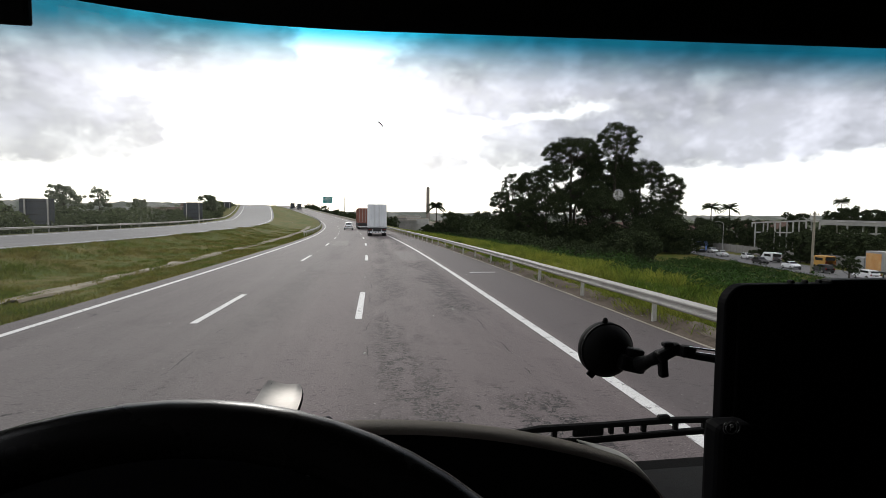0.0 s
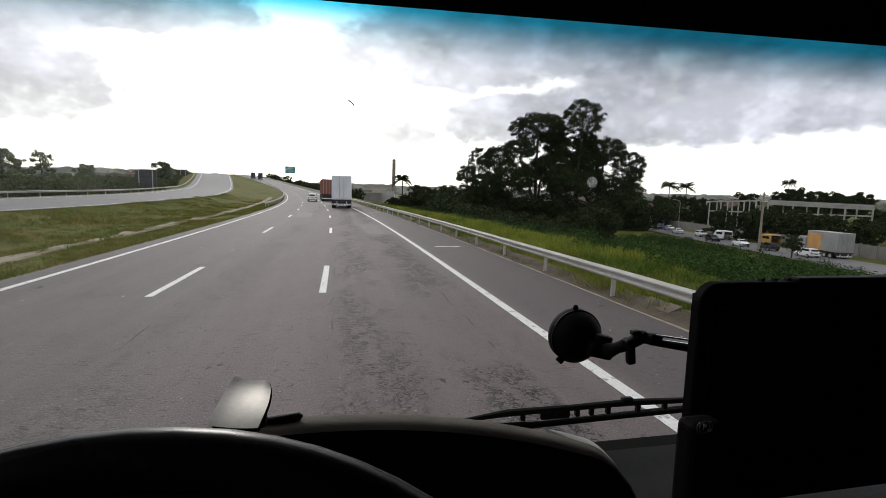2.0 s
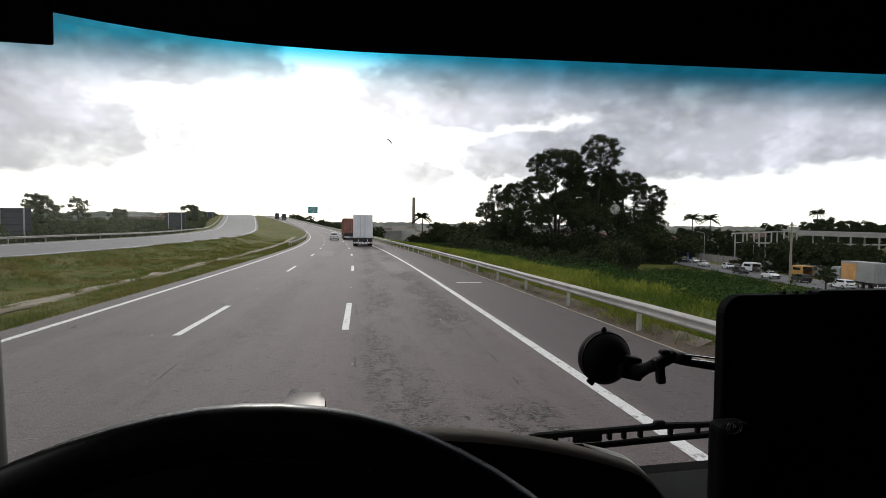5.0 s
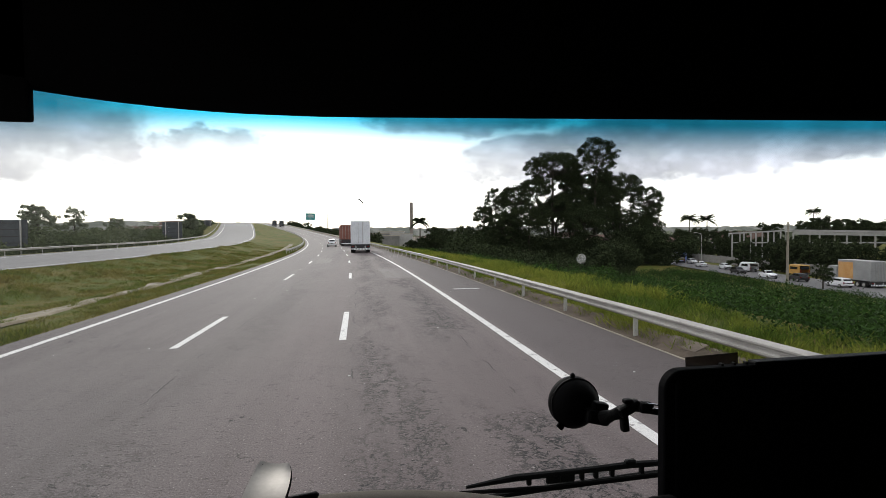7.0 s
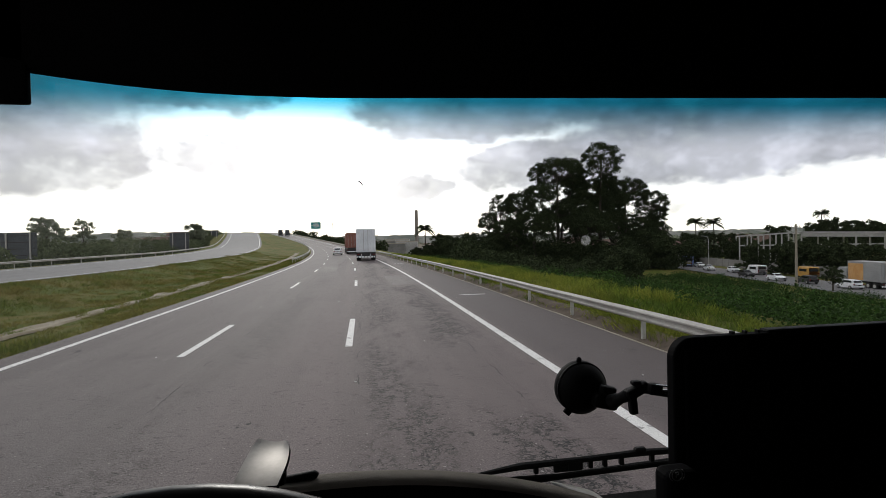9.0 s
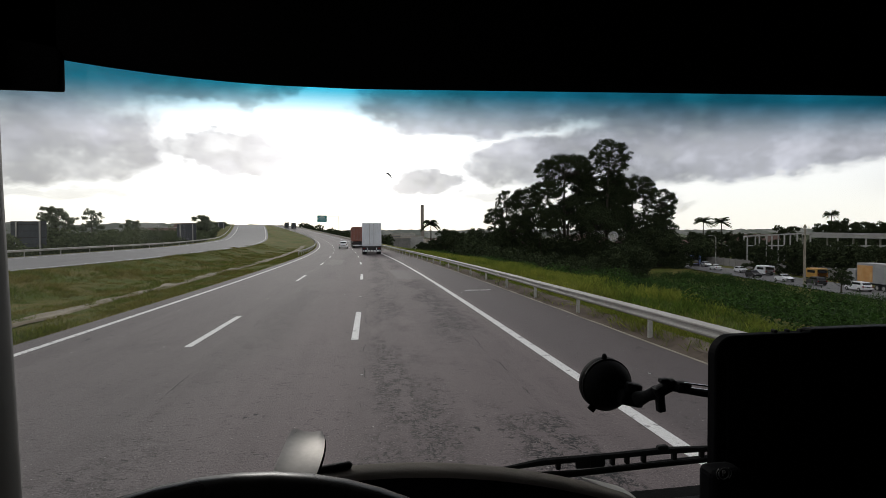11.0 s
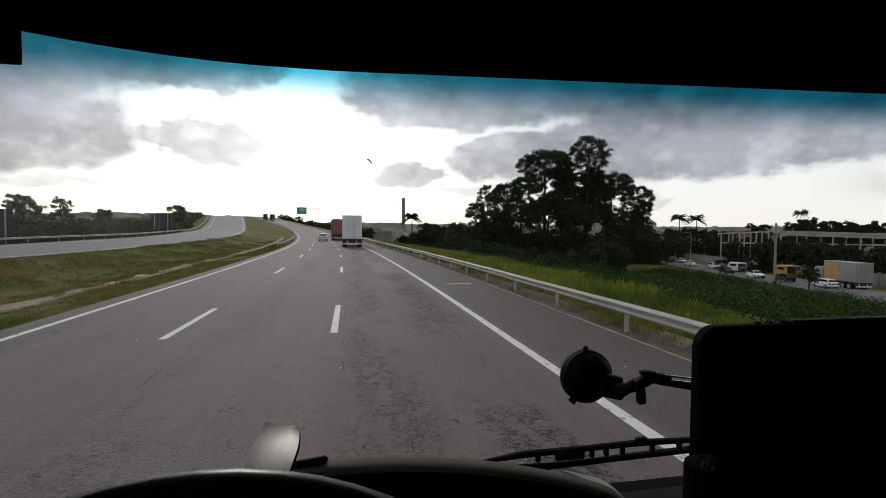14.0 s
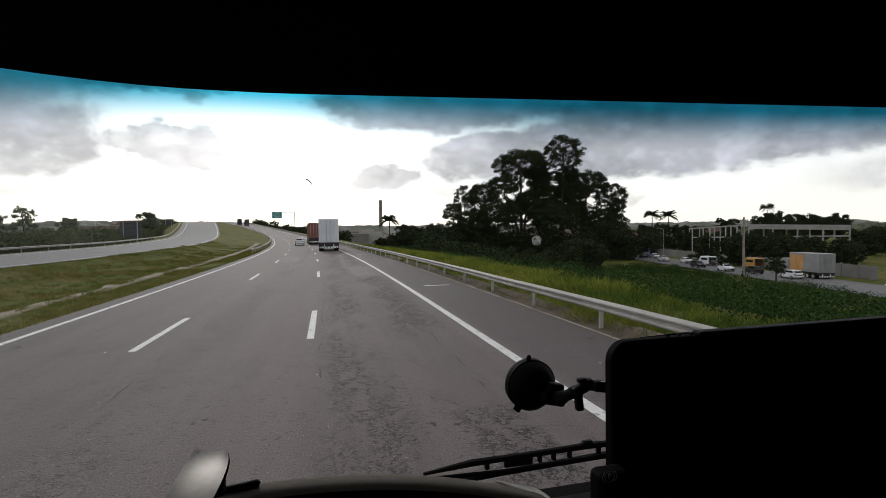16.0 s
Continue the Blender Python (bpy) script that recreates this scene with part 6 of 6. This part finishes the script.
def paddle(dx, dz, grow):
    rows = []
    for j in range(15):
        t = j / 14
        row = []
        for k in range(11):
            s = -1 + 2 * k / 10
            xc = -0.0655 + 0.004 * t
            w = (0.0212 - 0.0022 * t + (0.0035 * math.sin(math.pi * t) if s > 0 else 0.0)) * (1 - 0.10 * max(0.0, t - 0.85) / 0.15 * abs(s) ** 3) + grow
            y = 0.484 + 0.081 * t - 0.008 * abs(s) ** 6 * t - 0.0035 * (1 - s * s) * t ** 3
            z = -0.2245 + 0.003 * t + 0.0032 * s * s * (0.4 + 0.6 * t) - 0.006 * (1 - t) ** 3 + 0.004 * t ** 5 - 0.003 * s
            row.append((xc + w * s + dx, y, z + dz))
        rows.append(row)
    return rows


bm = loft(bmesh.new(), paddle(0, 0, 0))
bmesh.ops.recalc_face_normals(bm, faces=bm.faces)
part("paddle", bm, SILVER, knob, smooth=True)
bm = loft(bmesh.new(), paddle(0.0024, -0.0035, -0.0012))
bmesh.ops.solidify(bm, geom=bm.faces[:], thickness=0.010)
bmesh.ops.recalc_face_normals(bm, faces=bm.faces)
part("underside", bm, BLACK_PLASTIC, knob, "black underside of the lever", True)
part("stem", box(bmesh.new(), (-0.056, 0.548, -0.249), (0.020, 0.016, 0.026), 0.004, 2), BLACK_PLASTIC, knob)
part("base", tube(bmesh.new(), [(-0.101, 0.560, -0.2700), (-0.094, 0.560, -0.2690), (-0.06, 0.562, -0.2665), (-0.03, 0.562, -0.2635), (-0.014, 0.562, -0.2610), (-0.011, 0.562, -0.2605)], [0.001, 0.004, 0.0055, 0.0055, 0.0045, 0.001], 10), BLACK_PLASTIC, knob, "thin black base bar", True)

mount = cab_thing("suction_mount", "black suction-cup holder stuck to the windscreen", "phone holder")
CC = Vector((0.432, 0.775, -0.257))
bm = tube(bmesh.new(), [CC + Vector((0, 0.024, 0)), CC + Vector((0, 0.018, 0)), CC + Vector((0, 0.004, 0)), CC + Vector((0, -0.006, 0)), CC + Vector((0, -0.016, 0))], [0.0475, 0.047, 0.044, 0.036, 0.025], 36)
part("cup", bm, RUBBER, mount, smooth=True)
part("cup_ring", tube(bmesh.new(), [CC + Vector((0.0455 * math.cos(a), 0.010, 0.0455 * math.sin(a))) for a in (2 * math.pi * k / 40 for k in range(40))], 0.0022, 6, closed=True), BLACK_PLASTIC, mount, smooth=True)
part("pull_tab", tube(bmesh.new(), [CC + Vector((-0.004, 0.014, 0.044)), CC + Vector((-0.004, 0.012, 0.053)), CC + Vector((-0.004, 0.012, 0.056))], [0.0045, 0.0045, 0.002], 10), RUBBER, mount)
part("release_tab", box(bmesh.new(), CC + Vector((-0.030, 0.008, -0.040)), (0.014, 0.006, 0.010), 0.002, 2, Matrix.Rotation(radians(40), 4, "Y")), RUBBER, mount)
part("clamp_body", box(bmesh.new(), CC + Vector((0.028, -0.020, -0.016)), (0.046, 0.020, 0.026), 0.006, 2, Matrix.Rotation(radians(14), 4, "Y")), BLACK_PLASTIC, mount)
part("clamp_cap", box(bmesh.new(), CC + Vector((0.033, -0.018, 0.002)), (0.030, 0.018, 0.016), 0.004, 2, Matrix.Rotation(radians(12), 4, "Y")), BLACK_PLASTIC, mount)
A0, A1, A2, A3 = Vector((0.462, 0.735, -0.268)), Vector((0.472, 0.695, -0.243)), Vector((0.492, 0.685, -0.228)), Vector((0.640, 0.640, -0.243))
part("ball_neck", tube(bmesh.new(), [A0, (A0 + A1) / 2, A1], [0.013, 0.009, 0.011], 12), BLACK_PLASTIC, mount, smooth=True)
part("elbow", box(bmesh.new(), (A1 + A2) / 2, (0.040, 0.016, 0.018), 0.005, 2, Matrix.Rotation(radians(-24), 4, "Y")), BLACK_PLASTIC, mount)
part("wing_nut", box(bmesh.new(), (0.475, 0.692, -0.258), (0.013, 0.012, 0.034), 0.003, 2, Matrix.Rotation(radians(-6), 4, "Y")), BLACK_PLASTIC, mount)
part("grip_tip", box(bmesh.new(), (0.480, 0.690, -0.2235), (0.016, 0.012, 0.008), 0.003, 2), BLACK_PLASTIC, mount)
part("arm", tube(bmesh.new(), [A2 + Vector((0.0, 0, -0.008)), A2 + Vector((0.02, 0, -0.011)), A3 + Vector((0, 0, -0.012))], [0.004, 0.0058, 0.0066], 10), BLACK_PLASTIC, mount, smooth=True)
part("arm_collar", box(bmesh.new(), A2 + (A3 - A2) * 0.10 + Vector((0, 0, -0.003)), (0.024, 0.016, 0.019), 0.005, 2, Matrix.Rotation(radians(6), 4, "Y")), BLACK_PLASTIC, mount)
part("arm_collar", box(bmesh.new(), A2 + (A3 - A2) * 0.62 + Vector((0, 0, -0.004)), (0.014, 0.016, 0.020), 0.004, 2, Matrix.Rotation(radians(6), 4, "Y")), BLACK_PLASTIC, mount)
for dz in (0.0045, -0.0025):
    part("arm_rail", tube(bmesh.new(), [A2 + (A3 - A2) * 0.08 + Vector((0, -0.004, dz)), A3 + Vector((0, -0.004, dz))], 0.0017, 8), CHROME, mount, "shiny metal rod")
part("cradle_neck", tube(bmesh.new(), [A3, (0.62, 0.46, -0.20)], [0.013, 0.016], 10), BLACK_PLASTIC, mount, smooth=True)

tab = cab_thing("display_panel", "wide black display panel in a holder above the dashboard", "display")


def rounded_slab(x0, x1, z0, z1, y0, y1, r):
    bm = bmesh.new()
    pts = []
    for cx, cz, a0 in ((x1 - r, z1 - r, 0), (x0 + r, z1 - r, 90), (x0 + r, z0 + r, 180), (x1 - r, z0 + r, 270)):
        for k in range(9):
            a = radians(a0 + 90 * k / 8)
            pts.append((cx + r * math.cos(a), cz + r * math.sin(a)))
    f = bm.faces.new([bm.verts.new((x, y0, z)) for x, z in pts])
    ex = bmesh.ops.extrude_face_region(bm, geom=[f])
    bmesh.ops.translate(bm, vec=(0, y1 - y0, 0), verts=[v for v in ex["geom"] if isinstance(v, bmesh.types.BMVert)])
    bmesh.ops.recalc_face_normals(bm, faces=bm.faces)
    es = [e for e in bm.edges if all(abs(v.co.y - y0) < 1e-6 for v in e.verts)]
    bmesh.ops.bevel(bm, geom=es, offset=0.0025, segments=2, profile=0.5, affect="EDGES")
    return bm


body = part("case", rounded_slab(0.372, 0.830, -0.335, -0.0965, 0.440, 0.452, 0.023), SCREEN_BACK, tab)
part("screen", rounded_slab(0.384, 0.818, -0.288, -0.108, 0.4385, 0.4400, 0.004), SCREEN_BACK, body)
for x, w in ((0.450, 0.004), (0.466, 0.003), (0.482, 0.003)):
    part("button", box(bmesh.new(), (x, 0.449, -0.0955), (w, 0.006, 0.004), 0.001, 2), BLACK_PLASTIC, tab)
part("top_clip", box(bmesh.new(), (0.640, 0.449, -0.0955), (0.30, 0.014, 0.005), 0.002, 2), BLACK_PLASTIC, tab)

pb = cab_thing("brake_console", "black console block with a parking brake symbol", "control")
part("block", box(bmesh.new(), (0.3305, 0.380, -0.347), (0.034, 0.024, 0.290), 0.007, 3), SCREEN_BACK, pb)
bm = tube(bmesh.new(), [(0.3215 + 0.0050 * math.cos(a), 0.3665, -0.2020 + 0.0050 * math.sin(a)) for a in (2 * math.pi * k / 24 for k in range(24))], 0.0005, 5, closed=True)
part("symbol_ring", bm, MARKGREY, pb)
for s in (1, -1):
    pts = [(0.3215 + s * 0.0075 * math.cos(a), 0.3665, -0.2020 + 0.0060 * math.sin(a)) for a in [radians(-50 + 100 * k / 8) for k in range(9)]]
    part("symbol_bracket", tube(bmesh.new(), pts, 0.0005, 5), MARKGREY, pb)
tx = bpy.data.curves.new("letter", "FONT")
tx.body = "P"
tx.size = 0.0075
tx.align_x = "CENTER"
tx.align_y = "CENTER"
tx.extrude = 0.0003
tob = new("letter", tx)
tob.data.materials.append(MARKGREY)
tob.parent = pb
tob.matrix_basis = pose(0.3215, 0.3665, -0.2020, 90, 0, 0)

wip = cab_thing("windscreen_wiper", "black windscreen wiper resting across the glass", "wiper")
YW = 0.835
part("arm", tube(bmesh.new(), [(0.86, YW + 0.012, -0.436), (0.60, YW + 0.012, -0.441), (0.40, YW + 0.012, -0.447), (0.21, YW + 0.012, -0.456)], [0.008, 0.007, 0.006, 0.005], 8), BLACK_PLASTIC, wip)
part("blade_rubber", tube(bmesh.new(), [(0.22, YW - 0.01, -0.426), (0.40, YW - 0.01, -0.434), (0.62, YW - 0.01, -0.431), (0.84, YW - 0.01, -0.428)], [0.0035, 0.005, 0.005, 0.004], 8), RUBBER, wip)
part("blade_spine", tube(bmesh.new(), [(0.235, YW, -0.422), (0.33, YW, -0.413), (0.46, YW, -0.412), (0.58, YW, -0.410), (0.70, YW, -0.414), (0.84, YW, -0.42)], [0.003, 0.007, 0.006, 0.007, 0.006, 0.004], 8), BLACK_PLASTIC, wip)
for x in (0.36, 0.42, 0.47, 0.50, 0.535, 0.60, 0.66, 0.72):
    part("bridge", box(bmesh.new(), (x, YW, -0.420), (0.009, 0.010, 0.020), 0.002, 1), BLACK_PLASTIC, wip)
part("bridge_plate", box(bmesh.new(), (0.425, YW, -0.422), (0.06, 0.008, 0.020), 0.003, 1), BLACK_PLASTIC, wip)
part("clip", box(bmesh.new(), (0.575, YW, -0.405), (0.024, 0.012, 0.012), 0.003, 1), BLACK_PLASTIC, wip)
